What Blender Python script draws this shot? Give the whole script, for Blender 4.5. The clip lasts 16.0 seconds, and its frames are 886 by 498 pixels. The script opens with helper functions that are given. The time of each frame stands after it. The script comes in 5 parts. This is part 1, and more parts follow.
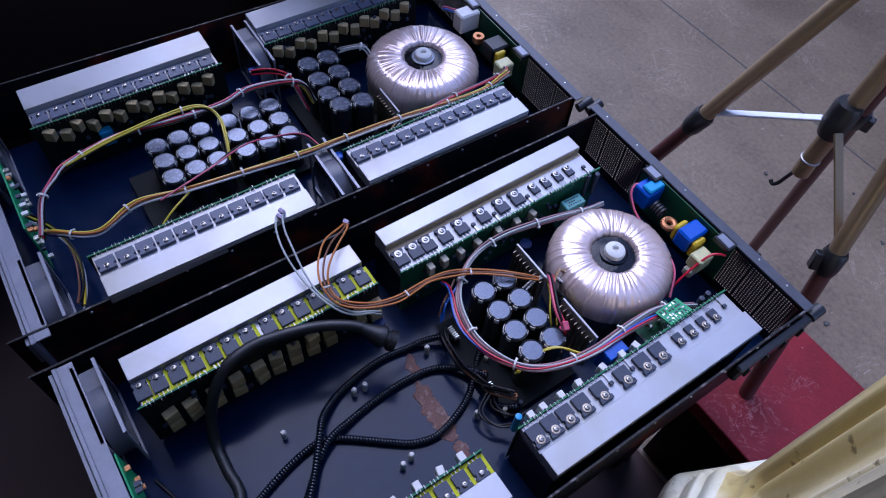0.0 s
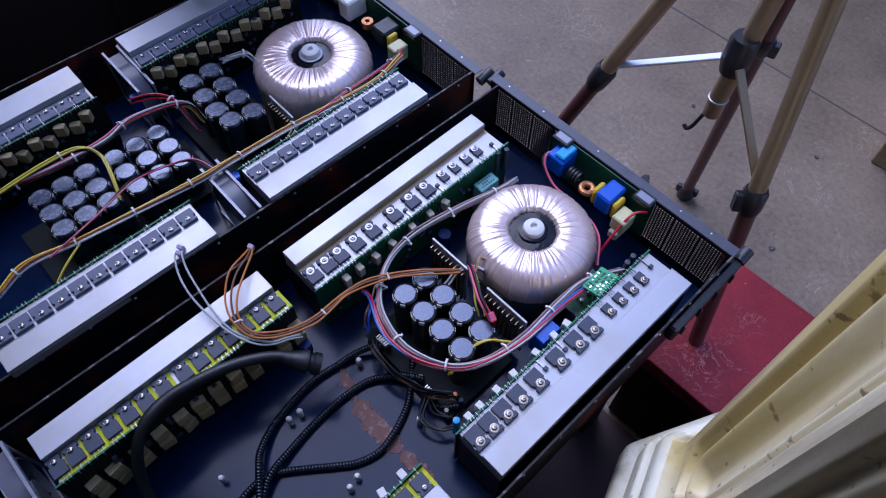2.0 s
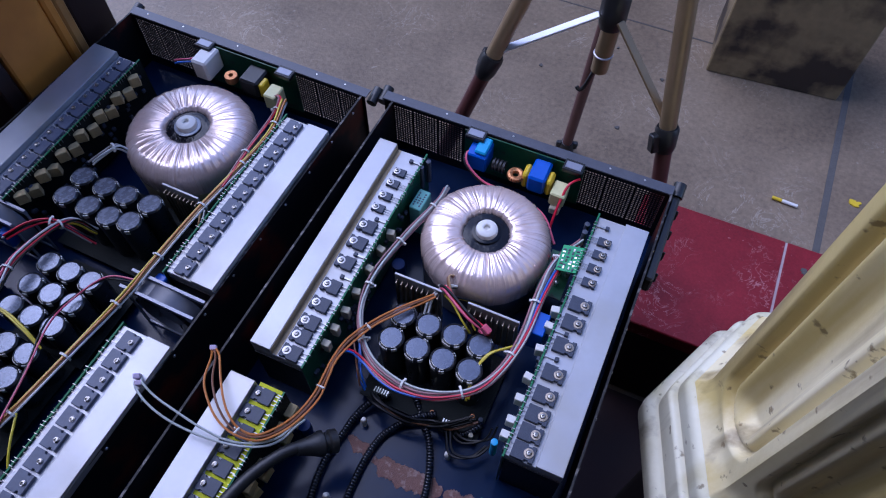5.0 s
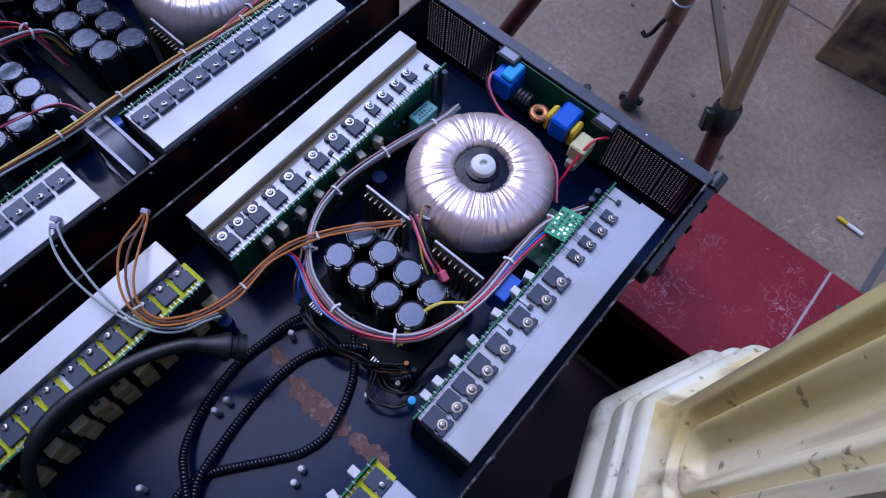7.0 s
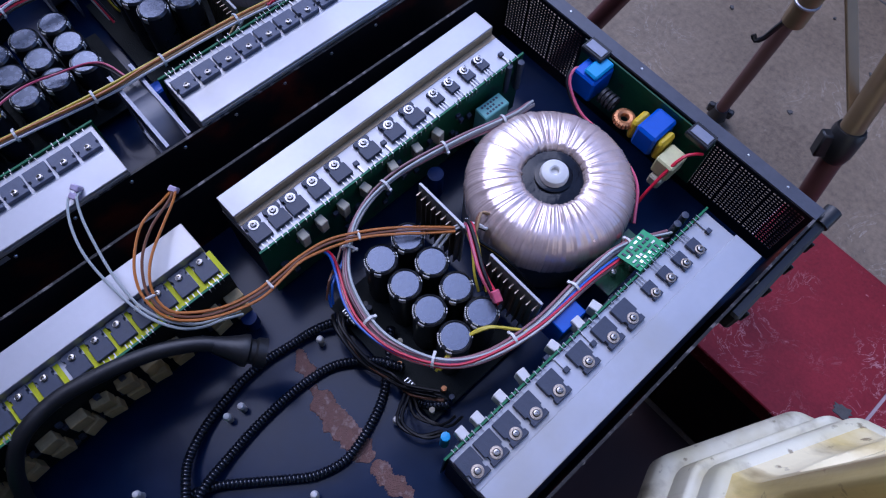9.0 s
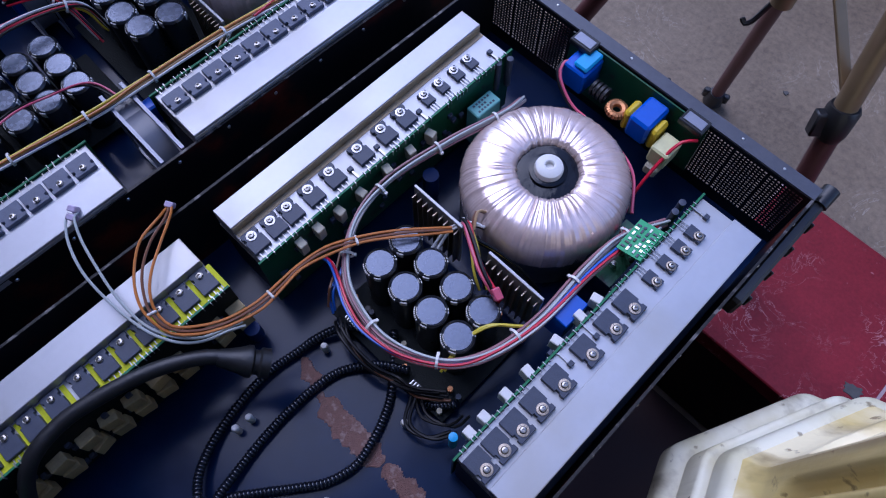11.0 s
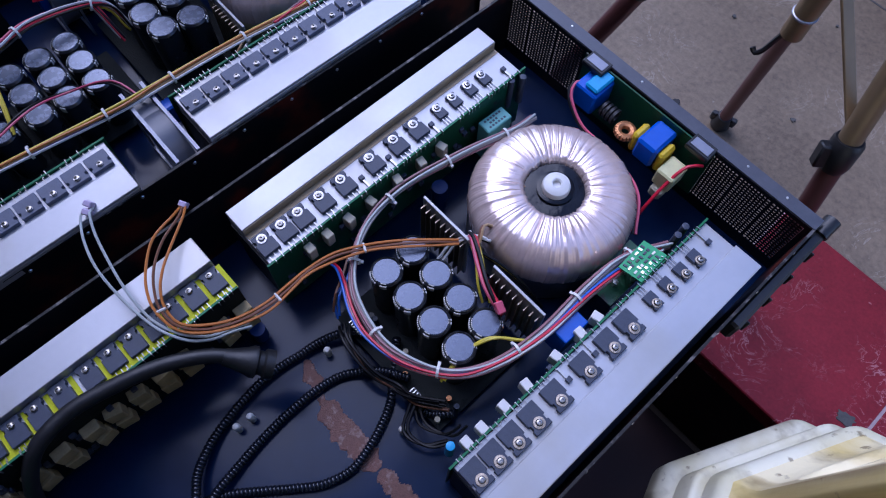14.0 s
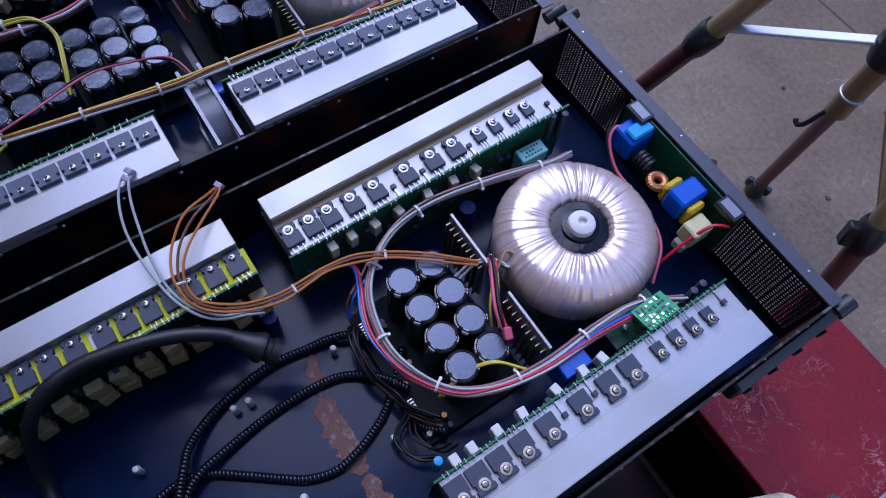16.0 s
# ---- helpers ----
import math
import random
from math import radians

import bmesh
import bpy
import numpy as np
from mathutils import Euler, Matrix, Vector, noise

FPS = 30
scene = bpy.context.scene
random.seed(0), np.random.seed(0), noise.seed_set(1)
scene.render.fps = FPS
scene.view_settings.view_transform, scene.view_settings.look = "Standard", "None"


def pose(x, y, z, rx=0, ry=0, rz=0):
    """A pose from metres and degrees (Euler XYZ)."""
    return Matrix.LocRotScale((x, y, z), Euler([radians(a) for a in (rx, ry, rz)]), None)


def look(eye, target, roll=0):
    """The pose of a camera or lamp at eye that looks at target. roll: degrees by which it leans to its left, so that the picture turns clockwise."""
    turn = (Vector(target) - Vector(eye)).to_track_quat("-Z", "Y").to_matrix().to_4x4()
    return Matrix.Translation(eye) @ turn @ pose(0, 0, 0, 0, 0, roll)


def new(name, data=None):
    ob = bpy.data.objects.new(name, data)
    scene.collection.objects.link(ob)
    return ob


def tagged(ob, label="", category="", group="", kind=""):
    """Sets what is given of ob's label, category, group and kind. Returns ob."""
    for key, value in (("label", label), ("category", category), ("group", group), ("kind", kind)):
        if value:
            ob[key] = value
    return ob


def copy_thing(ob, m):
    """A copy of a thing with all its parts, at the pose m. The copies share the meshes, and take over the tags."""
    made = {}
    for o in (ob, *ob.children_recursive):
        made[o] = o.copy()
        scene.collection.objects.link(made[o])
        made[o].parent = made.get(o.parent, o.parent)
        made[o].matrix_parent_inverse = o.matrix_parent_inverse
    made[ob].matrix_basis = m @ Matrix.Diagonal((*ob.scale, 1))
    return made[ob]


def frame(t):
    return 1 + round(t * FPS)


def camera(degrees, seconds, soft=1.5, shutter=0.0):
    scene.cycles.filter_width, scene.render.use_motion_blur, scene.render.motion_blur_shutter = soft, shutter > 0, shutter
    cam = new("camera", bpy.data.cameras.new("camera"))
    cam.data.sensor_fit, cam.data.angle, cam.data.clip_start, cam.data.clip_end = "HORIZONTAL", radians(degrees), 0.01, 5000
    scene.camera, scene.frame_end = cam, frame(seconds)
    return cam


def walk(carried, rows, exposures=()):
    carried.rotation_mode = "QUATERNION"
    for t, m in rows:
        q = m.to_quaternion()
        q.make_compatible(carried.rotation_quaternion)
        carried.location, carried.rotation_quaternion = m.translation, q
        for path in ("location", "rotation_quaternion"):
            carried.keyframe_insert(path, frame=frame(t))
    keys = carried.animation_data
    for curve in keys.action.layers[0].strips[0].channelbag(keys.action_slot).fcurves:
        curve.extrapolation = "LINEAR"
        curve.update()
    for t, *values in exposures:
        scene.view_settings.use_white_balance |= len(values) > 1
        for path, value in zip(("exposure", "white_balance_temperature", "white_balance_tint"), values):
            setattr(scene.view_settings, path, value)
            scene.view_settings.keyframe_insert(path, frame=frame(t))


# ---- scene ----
cam = camera(64.2, 16.0, 1.1)
Z0 = 0.58
PATH = [
    (0, (0.521, -0.704, 1.365), (-0.35, 0.017, -0.285), 6.5),
    (0.5, (0.547, -0.64, 1.344), (-0.358, -0.041, -0.336), 5.2),
    (1, (0.534, -0.63, 1.324), (-0.229, -0.036, -0.427), 5.1),
    (1.5, (0.516, -0.62, 1.338), (-0.162, 0.093, -0.403), 5.2),
    (2, (0.521, -0.606, 1.36), (-0.235, 0.126, -0.341), 0.4),
    (2.5, (0.478, -0.614, 1.379), (-0.331, 0.224, -0.247), -2.5),
    (3, (0.409, -0.649, 1.365), (-0.239, 0.289, -0.278), -0.0),
    (3.5, (0.391, -0.661, 1.354), (-0.129, 0.299, -0.321), 3.7),
    (6, (0.387, -0.639, 1.355), (0.009, 0.272, -0.385), -1.6),
    (6.5, (0.392, -0.618, 1.316), (0.165, 0.211, -0.49), 11.7),
    (7, (0.435, -0.539, 1.267), (-0.012, 0.169, -0.549), 8.5),
    (7.5, (0.427, -0.512, 1.211), (-0.083, 0.103, -0.622), 7.5),
    (8, (0.405, -0.501, 1.194), (-0.157, 0.078, -0.636), 6.1),
    (8.5, (0.401, -0.493, 1.188), (-0.134, 0.095, -0.647), 6.2),
    (9, (0.398, -0.494, 1.188), (-0.142, 0.095, -0.646), 5.0),
    (9.5, (0.401, -0.496, 1.188), (-0.159, 0.112, -0.633), 4.4),
    (12, (0.403, -0.479, 1.188), (-0.136, 0.074, -0.656), -0.7),
    (12.5, (0.402, -0.476, 1.186), (-0.133, 0.075, -0.661), -0.3),
    (13, (0.399, -0.476, 1.191), (-0.147, 0.092, -0.648), 0.1),
    (13.5, (0.399, -0.473, 1.199), (-0.173, 0.105, -0.629), -0.5),
    (14, (0.4, -0.492, 1.202), (-0.167, 0.093, -0.625), 3.2),
    (14.5, (0.403, -0.498, 1.203), (-0.179, 0.134, -0.603), 10.2),
    (15, (0.402, -0.501, 1.205), (-0.212, 0.129, -0.591), 11.1),
    (15.5, (0.402, -0.497, 1.207), (-0.203, 0.134, -0.592), 12.0),
    (16, (0.408, -0.499, 1.21), (-0.242, 0.079, -0.591), 8.3),
]
walk(cam, [(t, look(eye, target, roll)) for t, eye, target, roll in PATH], [(0, 1.02, 5100, 27), (2, 1.02, 5100, 27), (3.2, 0.92, 5080, 27), (9, 0.90, 5060, 27), (16, 0.90, 5060, 27)])

# ---- world and light ----
world = bpy.data.worlds.new("sky")
scene.world = world
world.use_nodes = True
_nt = world.node_tree
_sky = _nt.nodes.new("ShaderNodeTexSky")
_sky.sky_type, _sky.sun_disc = "NISHITA", False
_sky.sun_elevation, _sky.sun_rotation = radians(54), radians(-78)
_nt.links.new(_sky.outputs[0], _nt.nodes["Background"].inputs[0])
_nt.nodes["Background"].inputs[1].default_value = 0.143
_sun = new("sun", bpy.data.lights.new("sun", "SUN"))
_sun.data.energy, _sun.data.angle, _sun.data.color = 1.02, radians(55), (1.0, 0.98, 0.96)
_sun.matrix_world = look((-1.05, 0.22, 1.5), (0, 0, 0))


# ---- materials ----
def mat(name, color, rough=0.5, metal=0.0, vary=0.25, scale=40.0, bump=0.0, fine=4.0, coat=0.0, spec=0.5, second=None, cut=(0.45, 0.62)):
    m = bpy.data.materials.new(name)
    m.use_nodes = True
    nt = m.node_tree
    b = nt.nodes["Principled BSDF"]
    b.inputs["Roughness"].default_value, b.inputs["Metallic"].default_value = rough, metal
    b.inputs["Coat Weight"].default_value, b.inputs["Specular IOR Level"].default_value = coat, spec
    co = nt.nodes.new("ShaderNodeTexCoord")
    def noise_at(s, detail=5.0):
        n = nt.nodes.new("ShaderNodeTexNoise")
        n.inputs["Scale"].default_value, n.inputs["Detail"].default_value = s, detail
        nt.links.new(co.outputs["Object"], n.inputs["Vector"])
        return n
    def mixed(fac, a, c, mode="MIX"):
        x = nt.nodes.new("ShaderNodeMix")
        x.data_type, x.blend_type = "RGBA", mode
        for k, v in ((0, fac), (6, a), (7, c)):
            if hasattr(v, "links"):
                nt.links.new(v, x.inputs[k])
            else:
                x.inputs[k].default_value = v
        return x.outputs[2]
    big, small = noise_at(scale), noise_at(scale * fine)
    base = (*color, 1)
    dark = (*[c * (1 - vary) for c in color], 1)
    light = (*[min(1, c * (1 + vary)) for c in color], 1)
    col = mixed(big.outputs[0], dark, light)
    col = mixed(0.35, col, mixed(small.outputs[0], dark, light))
    if second:
        r = nt.nodes.new("ShaderNodeMapRange")
        r.inputs[1].default_value, r.inputs[2].default_value = cut
        n = noise_at(scale * 0.6, 8.0)
        nt.links.new(n.outputs[0], r.inputs[0])
        col = mixed(r.outputs[0], col, (*second, 1))
    nt.links.new(col, b.inputs["Base Color"])
    rr = nt.nodes.new("ShaderNodeMapRange")
    rr.inputs[3].default_value, rr.inputs[4].default_value = max(0.02, rough - 0.12), min(1, rough + 0.12)
    nt.links.new(big.outputs[0], rr.inputs[0])
    nt.links.new(rr.outputs[0], b.inputs["Roughness"])
    if bump:
        bp = nt.nodes.new("ShaderNodeBump")
        bp.inputs["Strength"].default_value, bp.inputs["Distance"].default_value = min(1, bump), 0.002
        nt.links.new(small.outputs[0], bp.inputs["Height"])
        nt.links.new(bp.outputs[0], b.inputs["Normal"])
    return m


M_black = mat("black_painted_steel", (0.004, 0.005, 0.009), 0.5, 0.0, 0.4, 14, 0.06, spec=0.3, second=(0.020, 0.005, 0.004), cut=(0.56, 0.66))
# Side walls: black with random red-brown blotches.
M_wallblack = mat("black_steel_with_rust_bloom", (0.004, 0.005, 0.008), 0.5, 0.0, 0.4, 22, 0.08, spec=0.3, second=(0.120, 0.018, 0.009), cut=(0.55, 0.70))
M_floor_in = mat("black_chassis_floor", (0.005, 0.013, 0.043), 0.17, 0.0, 0.4, 14, 0.06, spec=0.17)
M_rear = mat("dark_grey_painted_steel", (0.075, 0.078, 0.095), 0.40, 0.0, 0.3, 50, 0.1)
M_edge = mat("worn_steel_edge", (0.016, 0.015, 0.015), 0.55, 0.3, 0.5, 150, 0.2, second=(0.13, 0.12, 0.115), cut=(0.56, 0.64))
M_alu = mat("brushed_aluminium", (0.43, 0.435, 0.46), 0.42, 0.42, 0.12, 14, 0.06, 9.0, second=(0.385, 0.375, 0.355), cut=(0.46, 0.66))
M_alu_dull = mat("dull_aluminium", (0.42, 0.42, 0.44), 0.45, 0.7, 0.25, 60, 0.1)
M_fanmetal = mat("grey_fan_frame", (0.26, 0.27, 0.32), 0.4, 0.3, 0.25, 40, 0.05)
M_blade = mat("grey_fan_blade", (0.12, 0.125, 0.15), 0.35, 0.0, 0.2, 30)
M_chip = mat("grey_transistor_epoxy", (0.052, 0.061, 0.090), 0.45, 0.0, 0.35, 200, 0.15, spec=0.34)
# Far amplifier's copy of the chip epoxy, lightened to carry sky reflection.
M_chip_skylit = mat("light_grey_transistor_epoxy", (0.105, 0.119, 0.168), 0.45, 0.0, 0.3, 200, 0.1, spec=0.4)
M_navy = mat("navy_plastic", (0.004, 0.02, 0.10), 0.45, 0.0, 0.2, 100, spec=0.2)
M_tan_metal = mat("brown_flux_stain", (0.40, 0.31, 0.19), 0.5, 0.25, 0.4, 90, 0.2)
M_pcb = mat("green_circuit_board", (0.009, 0.07, 0.028), 0.35, 0.0, 0.5, 120, 0.1, second=(0.03, 0.03, 0.02), cut=(0.6, 0.68))
M_pcb_bright = mat("bright_green_circuit_board", (0.010, 0.29, 0.10), 0.5, 0.0, 0.3, 150)
M_lead = mat("tinned_lead", (0.7, 0.69, 0.66), 0.3, 0.9, 0.2, 200)
M_washer = mat("zinc_washer", (0.47, 0.455, 0.46), 0.3, 0.8, 0.3, 400, 0.2)
M_brass = mat("dull_brass_washer", (0.36, 0.30, 0.23), 0.35, 0.8, 0.3, 300, 0.2)
M_pin = mat("dull_tinned_pin", (0.42, 0.41, 0.40), 0.35, 0.8, 0.3, 300)
M_gloss = mat("glossy_black_plastic", (0.006, 0.006, 0.009), 0.13, 0.0, 0.3, 40, 0.25, spec=0.3)
M_greydisc = mat("grey_washer_disc", (0.30, 0.32, 0.37), 0.35, 0.2, 0.2, 60)
M_lilac = mat("lilac_plastic", (0.60, 0.50, 0.66), 0.4)
M_pcb_edge = mat("green_board_edge", (0.006, 0.14, 0.05), 0.6, 0.0, 0.4, 300)
M_screw = mat("steel_screw", (0.35, 0.33, 0.3), 0.3, 0.9, 0.3, 300)
M_white = mat("white_plastic", (0.72, 0.70, 0.66), 0.45, 0.0, 0.1, 100)
M_resist = mat("cream_ceramic", (0.50, 0.46, 0.34), 0.7, 0.0, 0.25, 120, 0.1)
M_tan = mat("tan_ceramic", (0.40, 0.31, 0.15), 0.7, 0.0, 0.4, 120, 0.2)
M_sleeve = mat("black_capacitor_sleeve", (0.018, 0.019, 0.022), 0.3, 0.0, 0.3, 60, 0.0, coat=0.3)
M_boardblack = mat("black_board", (0.006, 0.009, 0.009), 0.6, 0.0, 0.5, 160, 0.3, spec=0.2)
M_captop = mat("grey_capacitor_top", (0.088, 0.102, 0.142), 0.27, 0.5, 0.3, 160, 0.05)
M_captop_s = mat("silver_capacitor_top", (0.125, 0.143, 0.19), 0.27, 0.5, 0.3, 160, 0.05)
M_blue = mat("blue_plastic", (0.012, 0.09, 0.50), 0.35, 0.0, 0.2, 100)
M_skyblue = mat("light_blue_plastic", (0.03, 0.32, 0.62), 0.4, 0.0, 0.2, 100)
M_yellow = mat("yellow_plastic", (0.62, 0.44, 0.015), 0.4, 0.0, 0.15, 100)
M_yellowpad = mat("yellow_paint", (0.54, 0.56, 0.006), 0.6, 0.0, 0.25, 150, 0.1, spec=0.2)
M_cream = mat("cream_tape", (0.60, 0.58, 0.30), 0.5, 0.0, 0.2, 90)
M_teal = mat("teal_film_capacitor", (0.16, 0.44, 0.40), 0.4, 0.0, 0.15, 100)
M_copper = mat("enamelled_copper", (0.50, 0.22, 0.09), 0.35, 0.7, 0.3, 300, 0.3)
M_film = mat("silvery_pink_film", (0.79, 0.62, 0.56), 0.22, 0.45, 0.2, 60, 0.1, coat=0.5)
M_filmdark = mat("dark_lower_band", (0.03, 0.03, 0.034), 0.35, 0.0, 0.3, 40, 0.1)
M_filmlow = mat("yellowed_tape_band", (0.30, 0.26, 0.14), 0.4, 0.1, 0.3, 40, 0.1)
M_rubber = mat("black_rubber", (0.014, 0.014, 0.015), 0.45, 0.0, 0.3, 60, 0.15)
M_hose = mat("black_corrugated_plastic", (0.008, 0.010, 0.017), 0.13, 0.0, 0.3, 60, spec=0.6)
M_rust = mat("rusty_glue_residue", (0.20, 0.105, 0.085), 0.6, 0.0, 0.6, 260, 1.0, second=(0.32, 0.23, 0.21), cut=(0.54, 0.66))
# Bench wood; also painted shade on the ledge front and column foot.
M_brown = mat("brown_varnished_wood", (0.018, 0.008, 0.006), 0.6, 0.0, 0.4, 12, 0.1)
M_wood = mat("orange_brown_wood", (0.62, 0.26, 0.04), 0.5, 0.0, 0.35, 5, 0.2, second=(0.36, 0.13, 0.02))
M_woodpale = mat("pale_brown_wood", (0.50, 0.27, 0.08), 0.55, 0.0, 0.3, 8, 0.2, second=(0.25, 0.11, 0.03))
M_plank = mat("weathered_painted_wood", (0.21, 0.15, 0.07), 0.8, 0.0, 0.6, 12, 0.6, second=(0.035, 0.022, 0.012), cut=(0.45, 0.58))


def worn(name, low, high, mark, rough, scale, mark_scale, width, amount, bump=0.4, coarse=0.5):
    """A worn mineral surface: soft patches, grain and thin pale scratches."""
    m = bpy.data.materials.new(name)
    m.use_nodes = True
    nt = m.node_tree
    b = nt.nodes["Principled BSDF"]
    co = nt.nodes.new("ShaderNodeTexCoord")
    def field(s, detail, warp=0.0, rough_=0.6):
        n = nt.nodes.new("ShaderNodeTexNoise")
        for key, v in (("Scale", s), ("Detail", detail), ("Distortion", warp), ("Roughness", rough_)):
            n.inputs[key].default_value = v
        nt.links.new(co.outputs["Object"], n.inputs["Vector"])
        return n.outputs[0]
    def ramp(src, stops):
        r = nt.nodes.new("ShaderNodeValToRGB")
        while len(r.color_ramp.elements) < len(stops):
            r.color_ramp.elements.new(0.5)
        for e, (p, c) in zip(r.color_ramp.elements, stops):
            e.position, e.color = p, (*c, 1)
        nt.links.new(src, r.inputs[0])
        return r.outputs[0]
    def mix(fac, a, c, mode="MIX"):
        x = nt.nodes.new("ShaderNodeMix")
        x.data_type, x.blend_type = "RGBA", mode
        for key, v in ((0, fac), (6, a), (7, c)):
            if hasattr(v, "links"):
                nt.links.new(v, x.inputs[key])
            else:
                x.inputs[key].default_value = v
        return x.outputs[2]
    grey = lambda v: (v, v, v)  # noqa: E731
    col = ramp(field(scale, 7, 0.4), [(0.32, low), (0.68, high)])
    grain = field(scale * 28, 6, 0.0, 0.7)
    col = mix(coarse, col, ramp(grain, [(0.3, tuple(0.55 * c for c in low)), (0.7, tuple(min(1, 1.25 * c) for c in high))]))
    line = ramp(field(mark_scale, 5, 2.2), [(0.5 - width, grey(0)), (0.5, grey(1)), (0.5 + width, grey(0))])
    where = ramp(field(mark_scale * 0.45, 3), [(0.48, grey(0)), (0.62, grey(amount))])
    spots = ramp(field(mark_scale * 5, 2), [(0.70, grey(0)), (0.76, grey(0.7 * amount))])
    col = mix(mix(1.0, line, where, "MULTIPLY"), col, (*mark, 1))
    col = mix(spots, col, (*mark, 1))
    nt.links.new(col, b.inputs["Base Color"])
    b.inputs["Roughness"].default_value = rough
    bp = nt.nodes.new("ShaderNodeBump")
    bp.inputs["Strength"].default_value, bp.inputs["Distance"].default_value = bump, 0.003
    nt.links.new(grain, bp.inputs["Height"])
    nt.links.new(bp.outputs[0], b.inputs["Normal"])
    return m


M_concrete = worn("worn_concrete", (0.092, 0.065, 0.040), (0.252, 0.190, 0.122), (0.36, 0.31, 0.24), 0.50, 3.0, 7.0, 0.012, 0.7, 0.45, 0.38)
M_red = worn("red_oxide_tile", (0.150, 0.007, 0.011), (0.262, 0.016, 0.023), (0.46, 0.20, 0.20), 0.48, 8.0, 15.0, 0.012, 1.0, 0.12, 0.3)
M_red.node_tree.nodes["Principled BSDF"].inputs["Specular IOR Level"].default_value = 0.3
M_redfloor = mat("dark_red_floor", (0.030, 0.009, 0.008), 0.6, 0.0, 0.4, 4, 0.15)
M_grout = mat("pale_grout", (0.40, 0.30, 0.30), 0.8, 0.0, 0.3, 60, 0.2)
M_cement = mat("cement_patch", (0.085, 0.080, 0.072), 0.8, 0.0, 0.4, 60, 0.4)


def streaked(name, base, stain, grime, rough=0.55):
    """Old paint with yellow stains and grey grime running down."""
    m = mat(name, base, rough, 0.0, 0.12, 9, 0.3, 10)
    nt = m.node_tree
    b = nt.nodes["Principled BSDF"]
    old = b.inputs["Base Color"].links[0].from_socket
    co = nt.nodes.new("ShaderNodeTexCoord")
    for tone, scale, lo, hi, stretch in ((stain, 16, 0.46, 0.64, 0.10), (grime, 26, 0.53, 0.70, 0.07), (grime, 60, 0.64, 0.70, 1.0)):
        mp = nt.nodes.new("ShaderNodeMapping")
        mp.inputs["Scale"].default_value = (1, 1, stretch)
        nt.links.new(co.outputs["Object"], mp.inputs["Vector"])
        n = nt.nodes.new("ShaderNodeTexNoise")
        n.inputs["Scale"].default_value, n.inputs["Detail"].default_value = scale, 6
        nt.links.new(mp.outputs[0], n.inputs["Vector"])
        r = nt.nodes.new("ShaderNodeMapRange")
        r.inputs[1].default_value, r.inputs[2].default_value, r.inputs[4].default_value = lo, hi, 0.8
        nt.links.new(n.outputs[0], r.inputs[0])
        x = nt.nodes.new("ShaderNodeMix")
        x.data_type = "RGBA"
        nt.links.new(r.outputs[0], x.inputs[0])
        nt.links.new(old, x.inputs[6])
        x.inputs[7].default_value = (*tone, 1)
        old = x.outputs[2]
    nt.links.new(old, b.inputs["Base Color"])
    return m


M_column = streaked("cream_painted_plaster", (0.86, 0.76, 0.47), (0.60, 0.45, 0.12), (0.20, 0.13, 0.05), 0.5)
M_plinth = streaked("dirty_cream_plaster", (0.70, 0.67, 0.50), (0.54, 0.49, 0.28), (0.17, 0.13, 0.06), 0.55)
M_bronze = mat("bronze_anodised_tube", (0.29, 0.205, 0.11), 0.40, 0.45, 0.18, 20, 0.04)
# Bronze tube with shade put into its colour, for back leg and lower tubes.
M_bronze_shaded = mat("maroon_shadowed_tube", (0.115, 0.042, 0.038), 0.42, 0.25, 0.2, 20)
M_plastic = mat("black_plastic", (0.015, 0.015, 0.016), 0.4, 0.0, 0.3, 60, 0.1)
M_brace = mat("pale_metal_strip", (0.74, 0.74, 0.78), 0.4, 0.5, 0.1, 50)
M_darkwood = mat("dark_stained_wood", (0.026, 0.014, 0.013), 0.42, 0.0, 0.4, 6, 0.1)
M_cloth = mat("white_cloth", (0.72, 0.71, 0.70), 0.9, 0.0, 0.1, 20, 0.4)
M_wall = mat("dark_brown_wall", (0.05, 0.035, 0.03), 0.85, 0.0, 0.4, 3, 0.3)
M_ceil = mat("dull_ceiling_plaster", (0.35, 0.33, 0.30), 0.9, 0.0, 0.15, 2, 0.2)
WIRE = {k: mat(k + "_wire", c, 0.4, 0.0, 0.15, 80) for k, c in {
    "grey": (0.30, 0.28, 0.27), "brown": (0.18, 0.075, 0.035), "white": (0.58, 0.58, 0.57), "blue": (0.03, 0.12, 0.52),
    "red": (0.58, 0.012, 0.04), "orange": (0.50, 0.17, 0.03), "yellow": (0.62, 0.50, 0.03), "black": (0.006, 0.006, 0.007),
    "pink": (0.60, 0.10, 0.17), "purple": (0.22, 0.09, 0.42), "pale": (0.44, 0.47, 0.45), "mauve": (0.28, 0.13, 0.14), "tan": (0.42, 0.27, 0.13)}.items()}


WIRE["black"].node_tree.nodes["Principled BSDF"].inputs["Specular IOR Level"].default_value = 0.25


# ---- mesh tools ----
def part(name, bm, material, parent=None, label="", smooth=False):
    me = bpy.data.meshes.new(name)
    bm.normal_update()
    bm.to_mesh(me)
    bm.free()
    me.materials.append(material)
    if smooth:
        me.polygons.foreach_set("use_smooth", [True] * len(me.polygons))
        me.set_sharp_from_angle(angle=radians(40))
    ob = new(name, me)
    if parent:
        ob.parent = parent
    if label:
        tagged(ob, label)
    return ob


